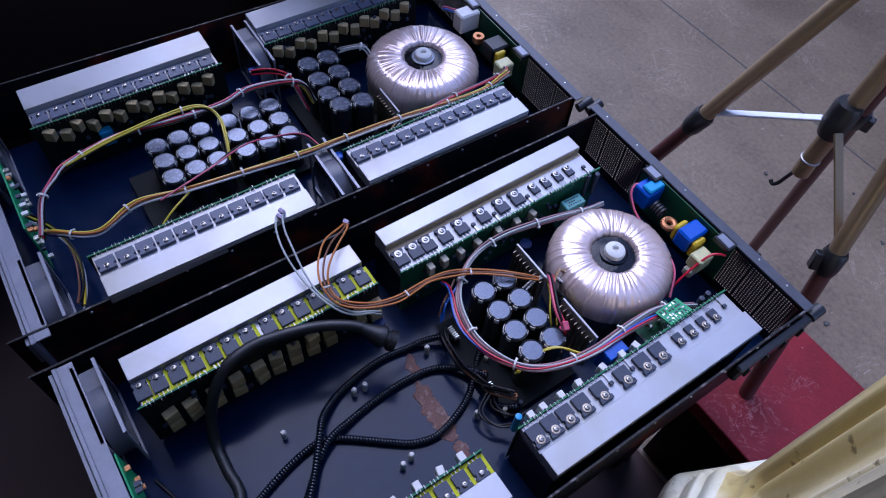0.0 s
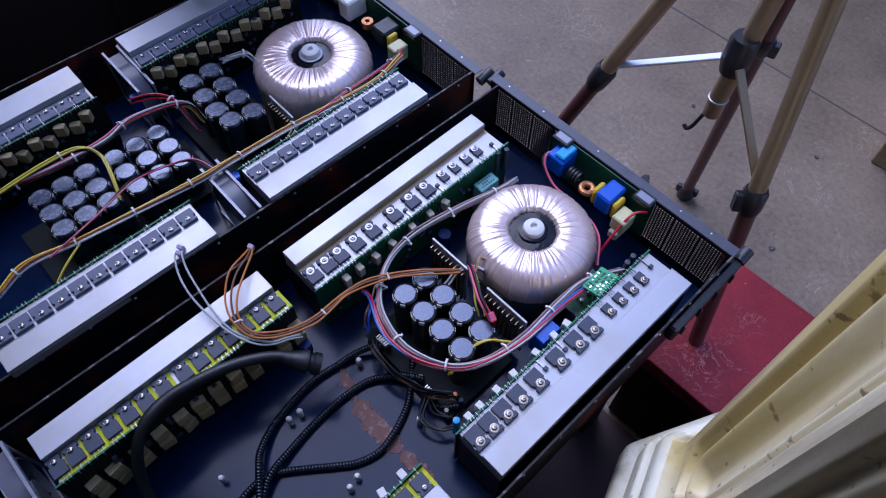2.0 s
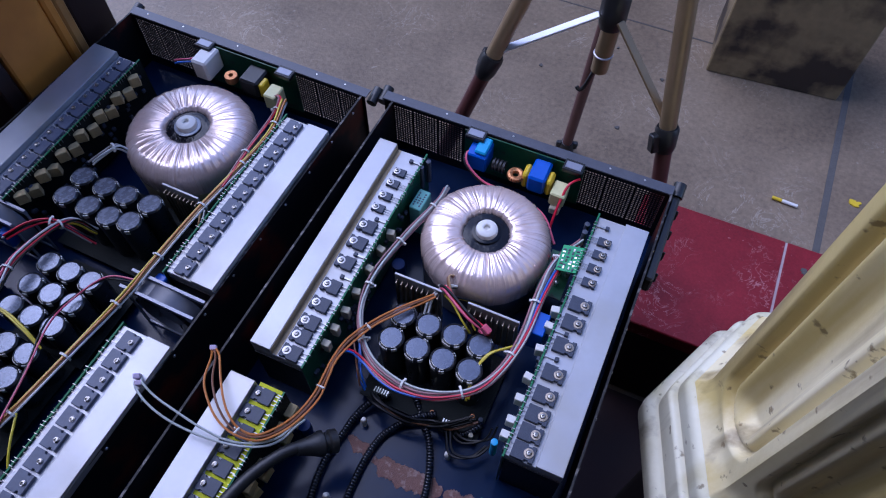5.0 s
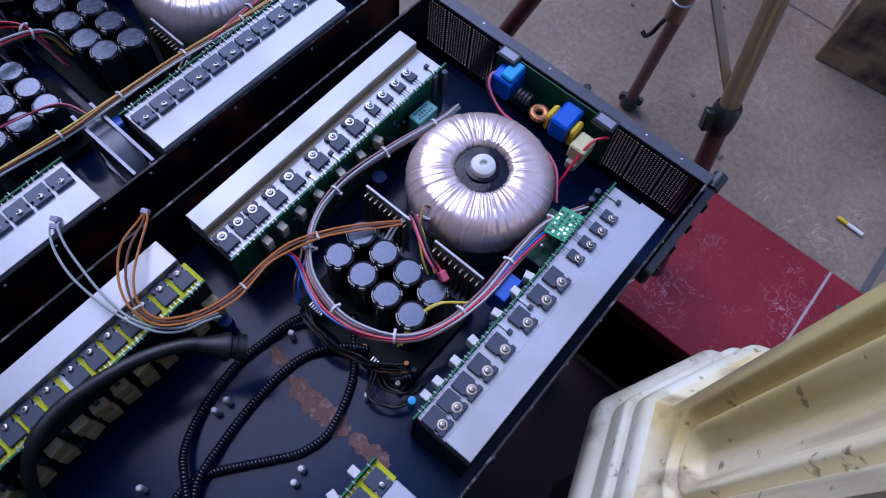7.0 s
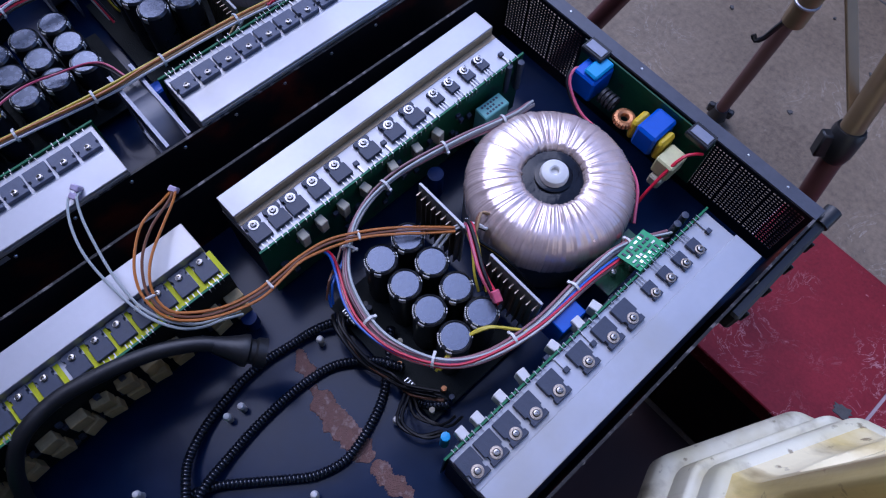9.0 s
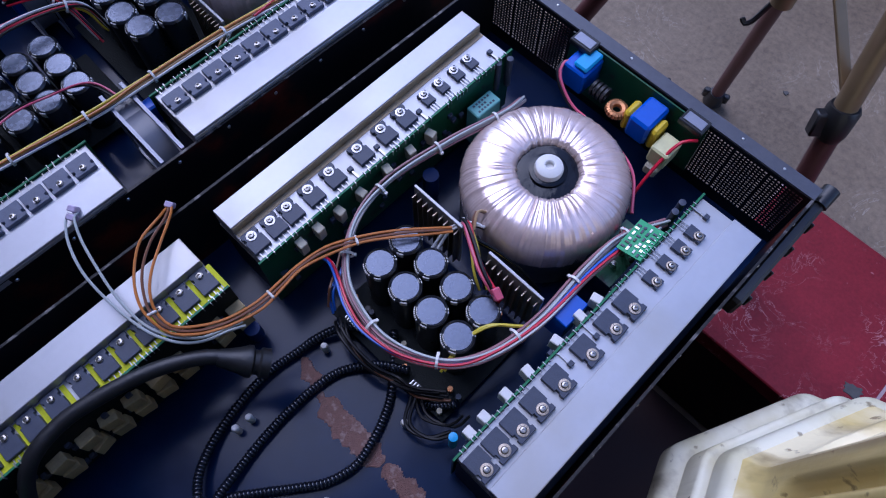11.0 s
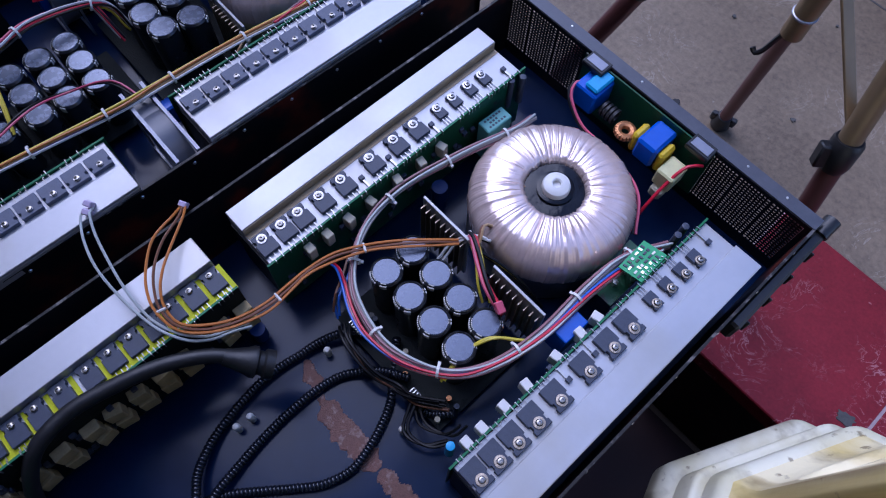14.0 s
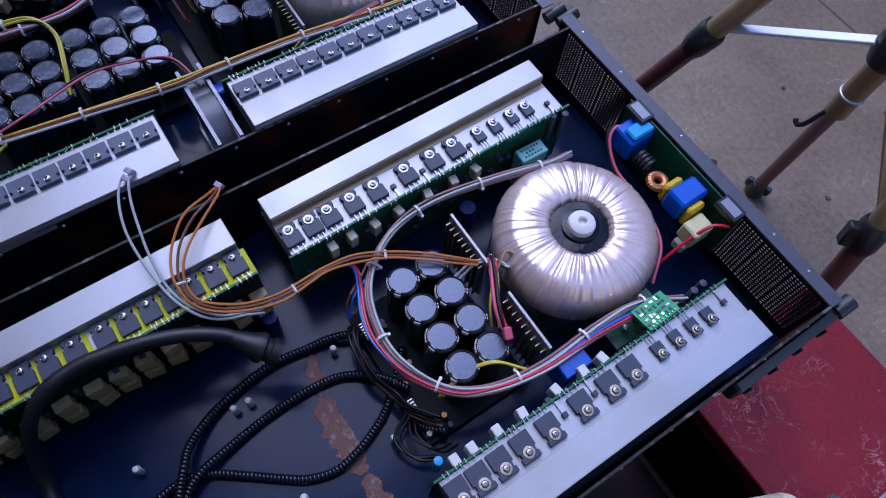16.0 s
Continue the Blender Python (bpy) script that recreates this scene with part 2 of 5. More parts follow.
def again(ob, x, y, z, rz=0.0, parent=None):
    """A repeat of a part on the same mesh."""
    o = new(ob.name.split(".")[0], ob.data)
    o.parent = parent or ob.parent
    o.matrix_basis = pose(x, y, z, 0, 0, rz)
    if "label" in ob:
        tagged(o, ob["label"])
    for child in ob.children:
        c = new(child.name.split(".")[0], child.data)
        c.parent = o
        c.matrix_basis = child.matrix_basis
        for key in ("label", "kind"):
            if key in child:
                c[key] = child[key]
    return o


def empty(name, label, category, at=None, group="", kind=""):
    e = new(name)
    e.empty_display_size = 0.05
    e.matrix_world = at if at is not None else Matrix.Translation((0, 0, 0))
    return tagged(e, label, category, group, kind)


def box(bm, x0, x1, y0, y1, z0, z1, bevel=0.0, m=None):
    r = bmesh.ops.create_cube(bm, size=1.0)
    t = Matrix.Translation(((x0 + x1) / 2, (y0 + y1) / 2, (z0 + z1) / 2)) @ Matrix.Diagonal((abs(x1 - x0), abs(y1 - y0), abs(z1 - z0), 1))
    bmesh.ops.transform(bm, matrix=(m @ t) if m else t, verts=r["verts"])
    if bevel:
        es = list({e for v in r["verts"] for e in v.link_edges})
        bmesh.ops.bevel(bm, geom=es, offset=bevel, segments=1, affect="EDGES", clamp_overlap=True)
    return bm


def boxed(*a, **k):
    return box(bmesh.new(), *a, **k)


def lathe(profile, n=24, m=None, bm=None, wobble=None):
    """Turns (radius, height) pairs round z."""
    bm = bm or bmesh.new()
    rings = []
    for k, (r, z) in enumerate(profile):
        if r < 1e-6:
            rings.append([bm.verts.new((0, 0, z))])
        else:
            ring = []
            for i in range(n):
                a = 2 * math.pi * i / n
                d = wobble(a, k) if wobble else 0.0
                ring.append(bm.verts.new(((r + d) * math.cos(a), (r + d) * math.sin(a), z + d * 0.6)))
            rings.append(ring)
    new_v = [v for r in rings for v in r]
    for a, b in zip(rings, rings[1:]):
        for i in range(n):
            j = (i + 1) % n
            if len(a) == 1 and len(b) > 1:
                bm.faces.new((a[0], b[j], b[i]))
            elif len(b) == 1 and len(a) > 1:
                bm.faces.new((a[i], a[j], b[0]))
            elif len(a) > 1:
                bm.faces.new((a[i], a[j], b[j], b[i]))
    if m:
        bmesh.ops.transform(bm, matrix=m, verts=new_v)
    bmesh.ops.recalc_face_normals(bm, faces=bm.faces)
    return bm


def spline(points, step=0.006):
    """Points on a smooth curve through the given ones."""
    p = [Vector(q) for q in points]
    p = [2 * p[0] - p[1], *p, 2 * p[-1] - p[-2]]
    out = []
    for a, b, c, d in zip(p, p[1:], p[2:], p[3:]):
        n = max(2, int((c - b).length / step))
        for i in range(n):
            t = i / n
            out.append(0.5 * (2 * b + (c - a) * t + (2 * a - 5 * b + 4 * c - d) * t * t + (3 * b - a - 3 * c + d) * t ** 3))
    return out + [p[-2]]


def tube(points, radius, n=7, step=0.006, ridge=0.0, pitch=0.0030, bm=None, smooth_path=True):
    """A round tube along a curve; with ridge, a corrugated one."""
    bm = bm or bmesh.new()
    path = spline(points, pitch / 4 if ridge else step) if smooth_path else [Vector(q) for q in points]
    up, rings = Vector((0, 0, 1)), []
    for i, q in enumerate(path):
        d = (path[min(i + 1, len(path) - 1)] - path[max(i - 1, 0)]).normalized()
        s = d.cross(up)
        if s.length < 0.2:
            s = d.cross(Vector((0, 1, 0)))
        s.normalize()
        u = s.cross(d)
        r = radius + ridge * (0.0, 0.85, 1.0, 0.85)[i % 4]
        rings.append([bm.verts.new(q + r * (math.cos(2 * math.pi * k / n) * s + math.sin(2 * math.pi * k / n) * u)) for k in range(n)])
    for a, b in zip(rings, rings[1:]):
        for k in range(n):
            bm.faces.new((a[k], a[(k + 1) % n], b[(k + 1) % n], b[k]))
    bm.faces.new(rings[0][::-1])
    bm.faces.new(rings[-1])
    bmesh.ops.recalc_face_normals(bm, faces=bm.faces)
    return bm


def rod(a, b, r, n=12, r2=None):
    bm = bmesh.new()
    a, b = Vector(a), Vector(b)
    q = (b - a).to_track_quat("Z", "Y").to_matrix().to_4x4()
    L = (b - a).length
    r2 = r if r2 is None else r2
    return lathe([(0, 0), (r, 0), (r2, L), (0, L)], n, Matrix.Translation(a) @ q, bm)


def loom(name, label, points, wires, at, ties=5, spread=0.0042, radius=0.0015, group="wiring"):
    """A bundle of single wires along a curve with cable ties round it."""
    e = empty(name, label, "wiring", at, group)
    n = len(wires)
    for i, colour in enumerate(wires):
        a = 2 * math.pi * i / max(1, n) + 0.6
        rr = spread * (0.35 if i % 3 == 0 else 1.0) if n > 1 else 0
        pts = []
        for k, p in enumerate(points):
            w = a + 0.5 * math.sin(1.7 * k + i)
            pts.append((p[0] + rr * math.cos(w) + random.uniform(-1, 1) * 0.0006, p[1] + rr * math.cos(w) * 0.5 + rr * 0.5 * math.sin(w) + random.uniform(-1, 1) * 0.0006, p[2] + rr * math.sin(w) * 0.8))
        part("wire", tube(pts, radius, 6), WIRE[colour], e, colour + " insulated wire", True)
    path = spline(points)
    for i in range(ties):
        k = int((i + 0.7) / (ties + 0.2) * (len(path) - 2))
        q, d = path[k], (path[k + 1] - path[k]).normalized()
        m = Matrix.Translation(q) @ d.to_track_quat("Z", "Y").to_matrix().to_4x4()
        ring = spread + radius + 0.0004
        bm = lathe([(ring, -0.0013), (ring + 0.0009, -0.0013), (ring + 0.0009, 0.0013), (ring, 0.0013), (ring, -0.0013)], 12, m)
        box(bm, ring, ring + 0.0028, -0.0016, 0.0016, -0.0014, 0.0014, 0, m)
        part("cable_tie", bm, M_white, e, "white nylon cable tie")
    return e


def strands(name, label, wires, rows, at, radius=0.0016, group="wiring"):
    """Single wires side by side; each row is a point and the gap between neighbours there."""
    e = empty(name, label, "wiring", at, group)
    n = len(wires)
    for i, colour in enumerate(wires):
        pts = []
        for k, (x, y, z, gap) in enumerate(rows):
            ax, ay = rows[max(k - 1, 0)][:2]
            bx, by = rows[min(k + 1, len(rows) - 1)][:2]
            d = Vector((by - ay, ax - bx, 0)).normalized() * gap * (i - (n - 1) / 2)
            pts.append((x + d.x, y + d.y, z + 0.0012 * math.sin(2.1 * k + 2 * i)))
        part("wire", tube(pts, radius, 7), WIRE[colour], e, colour + " insulated wire", True)
    return e


# ---- setting ----
Z = Z0
tagged(part("ground", boxed(-40, 40, -40, 40, -0.3, 0.0), M_concrete), "worn grey concrete floor with scuffs and stains", "floor", kind="structure")
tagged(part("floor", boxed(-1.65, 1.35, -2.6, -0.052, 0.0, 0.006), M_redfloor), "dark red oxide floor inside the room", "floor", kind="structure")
# Three unseen walls, added to block sky light from the near sides.
tagged(part("wall_south", boxed(-1.65, 1.35, -2.75, -2.6, 0.0, 2.5), M_wall), "unseen dark brown wall added to keep out sky light", "wall", kind="structure")
tagged(part("wall_east", boxed(1.35, 1.55, -2.75, -0.054, 0.0, 2.5), M_wall), "unseen dark brown wall added to keep out sky light", "wall", kind="structure")
tagged(part("wall_west", boxed(-1.80, -1.65, -2.75, -0.35, 0.0, 2.5), M_wall), "unseen dark brown wall added to keep out sky light", "wall", kind="structure")
# Added out of view so the concrete darkens with distance.
tagged(part("wall_north", boxed(-3.0, 3.2, 2.15, 2.30, 0.0, 2.4), M_wall), "unseen dark wall added to shade the far concrete", "wall", kind="structure")
# Unseen cover, added to hold back overhead sky on the near side.
tagged(part("ceiling", boxed(-1.80, 1.55, -2.75, -0.85, 2.5, 2.62), M_ceil), "unseen plaster ceiling added to cut the sky over the near side", "ceiling", kind="structure")

# red ledge with a nosing and tiles
ledge = empty("ledge", "red oxide tiled ledge beside the floor", "ledge", pose(0, 0, 0), kind="structure")
LZ = Z - 0.30
part("ledge_body", boxed(0.412, 2.118, -0.038, 0.2215, 0.0, LZ - 0.0012), M_grout, ledge, "pale cement ledge body")
part("nosing", boxed(0.412, 2.118, -0.0425, -0.0385, LZ - 0.040, LZ - 0.0125, 0.001), M_red, ledge, "dark red front edge of the ledge")
# Ledge front coloured near-black to carry the shade under the nosing.
part("riser", boxed(0.412, 2.118, -0.042, -0.0384, 0.006, LZ - 0.0404), M_brown, ledge, "front of the ledge with shade put into its colour")
_x = 0.411
for _w in (0.265, 0.36, 0.36, 0.36, 0.36):
    part("tile", boxed(_x + 0.0015, _x + _w - 0.0015, -0.0445, 0.2235, LZ - 0.012, LZ, 0.0018), M_red, ledge)
    _x += _w


def blot(name, at, size, material, parent=None, n=22, seed=1, thick=0.0012, stretch=1.0, rz=0.0, label=""):
    """A low irregular patch of residue."""
    bm = bmesh.new()
    top, low = [], []
    for i in range(n):
        a = 2 * math.pi * i / n
        r = size * (0.7 + 0.55 * noise.noise(Vector((math.cos(a) * 1.7 + seed * 7.1, math.sin(a) * 1.7, seed))) + random.uniform(-0.12, 0.12))
        top.append(bm.verts.new((r * math.cos(a) * stretch, r * math.sin(a), thick)))
        low.append(bm.verts.new((r * 1.03 * math.cos(a) * stretch, r * 1.03 * math.sin(a), 0)))
    bm.faces.new(top)
    for i in range(n):
        j = (i + 1) % n
        bm.faces.new((low[i], low[j], top[j], top[i]))
    o = part(name, bm, material, parent, label)
    o.matrix_basis = pose(*at, 0, 0, rz)
    return o


blot("cement_patch", (0.646, 0.027, LZ), 0.010, M_cement, ledge, seed=3, stretch=1.8, rz=20, label="grey cement splash")
blot("cement_patch", (0.716, 0.172, LZ), 0.009, M_cement, ledge, seed=5, stretch=1.3, label="grey cement splash")

# fluted column on a stepped eight-sided plinth
CX, CY, CROT = 0.698, -0.265, 155.2


def octagon(apothem, z, soft=0.010):
    """An eight-sided outline with rounded corners."""
    r = apothem / math.cos(radians(22.5))
    c = [Vector((CX + r * math.cos(radians(CROT + 22.5 + 45 * k)), CY + r * math.sin(radians(CROT + 22.5 + 45 * k)), z)) for k in range(8)]
    out = []
    for k in range(8):
        p, q, s = c[k - 1], c[k], c[(k + 1) % 8]
        a, b = q + (p - q).normalized() * soft, q + (s - q).normalized() * soft
        for i in range(5):
            t = i / 4
            out.append(a * (1 - t) ** 2 + q * 2 * t * (1 - t) + b * t * t)
    return out


def stack(levels):
    """Outlines one over the other, slightly uneven as hand-cast plaster is."""
    bm = bmesh.new()
    rings = [[bm.verts.new(p + 0.0012 * noise.noise_vector(p * 22)) for p in octagon(a, z)] for a, z in levels]
    for a, b in zip(rings, rings[1:]):
        for k in range(len(a)):
            j = (k + 1) % len(a)
            bm.faces.new((a[k], a[j], b[j], b[k]))
    bm.faces.new(rings[0][::-1])
    bm.faces.new(rings[-1])
    bmesh.ops.recalc_face_normals(bm, faces=bm.faces)
    return bm


def soft_step(ap, low, high, r=0.010, lip=0.0):
    """Levels of one step with rounded lower and upper edges."""
    out = []
    for k in range(5):
        t = radians(90 * k / 4)
        out.append((ap - r + r * math.sin(t), low + r - r * math.cos(t)))
    for k in range(6):
        t = radians(90 * k / 5)
        out.append((ap - lip - r + r * math.cos(t), high - r + r * math.sin(t)))
    return out


column = empty("column", "cream painted plaster column with recessed flutes on a stepped plinth", "column", pose(0, 0, 0))
# Pedestal colour is painted shade: the cream foot is lost in darkness.
part("pedestal", stack([(0.135, 0.006), (0.135, Z - 0.17), (0.165, Z - 0.150)]), M_brown, column, "recessed pedestal, coloured dark for the shade under the plinth")
part("plinth", stack(soft_step(0.187, Z - 0.152, Z - 0.100, 0.014)), M_plinth, column, "dirty cream lower plinth step", True)
part("base_step", stack(soft_step(0.172, Z - 0.0998, Z - 0.045, 0.006) + soft_step(0.164, Z - 0.045, Z, 0.012)), M_plinth, column, "cream upper plinth step", True)


def shaft():
    """An eight-sided shaft; every face carries a recessed flute with a round lower end."""
    bm = bmesh.new()
    ap, s = 0.142, 0.142 * math.tan(radians(22.5))
    nu, zs = 65, [0.0, 0.012, 0.024] + [0.03 + 0.0027 * i for i in range(0, 56)] + [0.20, 0.25] + [0.30 + 0.12 * i for i in range(0, 14)]
    for k in range(8):
        a = radians(CROT + 45 * k)
        nrm, tan = Vector((math.cos(a), math.sin(a), 0)), Vector((-math.sin(a), math.cos(a), 0))
        grid = []
        for z in zs:
            row = []
            for i in range(nu):
                u = -1 + 2 * i / (nu - 1)
                lo, hw = 0.035, 0.80 * s
                dz = z - (lo + hw)
                d = abs(u * s) if dz > 0 else math.hypot(u * s, dz)
                e = (hw - d)
                ease = lambda v: v * v * (3 - 2 * v)  # noqa: E731
                if e <= 0:
                    depth = 0.0
                elif e < 0.010:
                    depth = 0.014 * ease(e / 0.010)
                elif e < 0.017:
                    depth = 0.014 - 0.008 * ease((e - 0.010) / 0.007)
                else:
                    depth = 0.006 + 0.016 * ease(min(1, (e - 0.017) / 0.022))
                foot = 0.012 * max(0, 1 - z / 0.03) ** 2
                w = s * (1 + (foot / ap))
                p = Vector((CX, CY, Z + z)) + nrm * (ap + foot - depth) + tan * (u * w)
                row.append(bm.verts.new(p))
            grid.append(row)
        for r1, r2 in zip(grid, grid[1:]):
            for i in range(nu - 1):
                bm.faces.new((r1[i], r1[i + 1], r2[i + 1], r2[i]))
    bmesh.ops.remove_doubles(bm, verts=bm.verts, dist=0.0004)
    return bm


part("shaft", shaft(), M_column, column, "cream shaft with recessed round-ended flutes", True)

# wooden bench under the two amplifiers
bench = empty("bench", "dark brown wooden bench under the amplifiers", "bench", pose(0, 0, 0))
part("end_board", boxed(0.425, 0.60, -0.62, -0.44, Z - 0.152, Z - 0.124, 0.003), M_brown, bench)
part("benchtop", boxed(-0.492, 0.425, -0.84, -0.03, Z - 0.152, Z - 0.124, 0.003), M_brown, bench)
for _x in (-0.48, 0.36):
    for _y in (-0.80, -0.12):
        part("leg", boxed(_x, _x + 0.05, _y, _y + 0.05, 0.006, Z - 0.152, 0.002), M_brown, bench)

# low wooden cabinet behind the far amplifier
cab = empty("cabinet", "dark cabinet with a pale top and orange-brown wooden post", "cabinet", pose(0, 0, 0))
part("post", boxed(-0.55, -0.500, -0.209, -0.1130, 0.006, 1.1, 0.003), M_wood, cab, "orange-brown wooden post")
part("moulding", boxed(-0.545, -0.496, -0.112, -0.0945, 0.006, 1.1, 0.004), M_wood, cab, "narrow wooden moulding")
part("moulding", boxed(-0.545, -0.499, -0.0935, -0.0745, 0.006, 1.1, 0.004), M_woodpale, cab, "paler wooden moulding")
part("end_board", boxed(-0.56, -0.503, -0.0735, -0.003, 0.006, 1.1, 0.004), M_darkwood, cab, "dark stained end board")
part("back_panel", boxed(-1.6, -0.506, -0.24, -0.2105, 0.006, 1.05, 0.003), M_darkwood, cab, "very dark stained back panel")
part("carcass", boxed(-1.6, -0.685, -1.3, -0.302, 0.006, 0.635, 0.004), M_darkwood, cab, "very dark stained carcass")
part("top", boxed(-1.62, -0.680, -1.3, -0.298, 0.636, 0.650, 0.004), M_cloth, cab, "pale grey top board")

# tripod
tri = empty("tripod", "bronze anodised camera tripod with black plastic joints", "tripod", pose(0, 0, 0))
HX, HY = 0.280, 0.170
APEX = Z + 0.52
TOP = Vector((0.296, 0.215, APEX))
for collar, col, nm in ((Vector((0.127, 0.101, 0.600)), M_bronze, "L"), (Vector((0.407, 0.097, 0.571)), M_bronze, "R"), (Vector((0.249, 0.360, 0.580)), M_bronze_shaded, "B")):
    d = Vector((collar.x - TOP.x, collar.y - TOP.y, 0)).normalized()
    top = TOP + d * 0.02
    way = (collar - top).normalized()
    foot = collar + way * ((collar.z - 0.012) / -way.z)
    leg = part("leg", rod(top, collar, 0.0125, 16), col, tri, "bronze upper leg tube", True)
    part("lower_tube", rod(collar, foot, 0.0122, 14), M_bronze_shaded, leg, "thinner lower leg tube, bronze with shade put into its colour", True)
    q = (top - collar).to_track_quat("Z", "Y").to_matrix().to_4x4()
    c = lathe([(0, -0.022), (0.013, -0.022), (0.016, -0.012), (0.0175, 0.014), (0.015, 0.02), (0, 0.02)], 14, Matrix.Translation(collar) @ q)
    box(c, 0.012, 0.026, -0.007, 0.007, -0.018, 0.012, 0.002, Matrix.Translation(collar) @ q)
    part("collar", c, M_plastic, leg, "black plastic clamp collar", True)
    boot = lathe([(0, -0.012), (0.017, -0.012), (0.020, -0.004), (0.018, 0.016), (0.014, 0.034), (0, 0.036)], 16, Matrix.Translation(foot) @ q)
    for sx in (-1, 1):
        box(boot, sx * 0.012, sx * 0.026, -0.006, 0.006, 0.004, 0.030, 0.003, Matrix.Translation(foot) @ q)
    part("foot", boot, M_plastic, leg, "black rubber foot", True)
    if nm != "B":
        a, b = collar + Vector((0, 0, 0.02)), Vector((HX, HY, Z + 0.115)) + d * 0.02
        f = (b - a).to_track_quat("Z", "Y").to_matrix().to_4x4()
        part("brace", box(bmesh.new(), -0.0065, 0.0065, -0.002, 0.002, 0, (b - a).length, 0.0008, Matrix.Translation(a) @ f), M_brace if nm == "L" else M_bronze, tri, "flat metal spreader brace")
part("hub", lathe([(0, -0.035), (0.017, -0.035), (0.02, -0.02), (0.02, 0.018), (0.017, 0.024), (0, 0.024)], 18, pose(HX, HY, Z + 0.128)), M_plastic, tri, "black plastic spreader hub", True)
part("centre_column", rod((HX, HY, Z + 0.04), TOP + Vector((0, 0, 0.08)), 0.0135, 16), M_bronze, tri, "bronze centre column", True)
part("column_end", rod((HX, HY, Z + 0.010), (HX, HY, Z + 0.039), 0.0132, 18), M_bronze, tri, "bronze end of the centre column", True)
part("column_ring", lathe([(0.013, -0.002), (0.0146, -0.0012), (0.0150, 0.0), (0.0146, 0.0012), (0.013, 0.002)], 22, pose(HX, HY, Z + 0.041)), M_alu_dull, tri, "bright metal ring", True)
part("hook", tube([(HX - 0.006, HY - 0.006, Z + 0.012), (HX - 0.010, HY - 0.010, Z - 0.004), (HX - 0.014, HY - 0.013, Z - 0.020), (HX - 0.020, HY - 0.015, Z - 0.028), (HX - 0.026, HY - 0.014, Z - 0.024)], 0.0032), M_plastic, tri, "small black weight hook", True)

# old board and cloth on the concrete
block = empty("wooden_crate", "weathered paint-stained wooden crate on the concrete", "crate", pose(0.458, 0.912, 0, 0, 0, 5))
part("board", boxed(0.0, 0.335, 0.0, 0.018, 0.0, 0.42, 0.003), M_plank, block)
part("crate_body", boxed(0.004, 0.331, 0.0184, 0.20, 0.0, 0.41, 0.004), M_plank, block)


def cloth():
    bm = bmesh.new()
    n = 26
    v = [[bm.verts.new((0.33 + 0.42 * i / n + 0.05 * j / n, 1.29 - 0.10 * i / n + 0.28 * j / n, 0.004 + (0.10 * max(0, math.sin(math.pi * i / n) * math.sin(math.pi * j / n)) ** 0.5) * (0.7 + 0.6 * noise.noise(Vector((i * 0.22, j * 0.22, 3)))))) for j in range(n + 1)] for i in range(n + 1)]
    for i in range(n):
        for j in range(n):
            bm.faces.new((v[i][j], v[i + 1][j], v[i + 1][j + 1], v[i][j + 1]))
    return bm


tagged(part("cloth", cloth(), M_cloth, None, "", True), "crumpled white cloth lying on the concrete", "cloth")

cig = empty("cigarette", "half-smoked cigarette with an orange filter on the concrete", "cigarette", pose(0.722, 0.557, 0.0055, 0, 0, -3))
part("paper", rod((-0.004, 0, 0), (0.032, 0, 0), 0.0042, 10), M_white, cig)
part("filter", rod((-0.026, 0, 0), (-0.004, 0, 0), 0.0043, 10), M_yellow, cig, "orange-yellow filter")
for _i, (_px, _py) in enumerate(((0.877, 0.622), (0.110, 0.470), (0.43, 0.52), (0.30, 0.62), (0.22, 0.9), (0.05, 0.75), (0.36, 0.83))):
    o = tagged(blot("debris", (_px, _py, 0.0005), 0.017 if _i == 1 else 0.016 if _i == 0 else random.uniform(0.004, 0.008), M_yellow if _i == 0 else M_plastic if _i == 1 else M_cement, seed=_i + 11, thick=0.003), "small scrap of litter on the concrete", "litter", "litter on the floor")


# ---- amplifiers ----
def skewed(xr, xf, half, y0, y1, z0, z1):
    """An upright sheet whose rear end stands at xr and front end at xf."""
    bm = boxed(-half, half, y0, y1, z0, z1)
    for v in bm.verts:
        v.co.x += xr + (xf - xr) * v.co.y / -0.86
    return bm


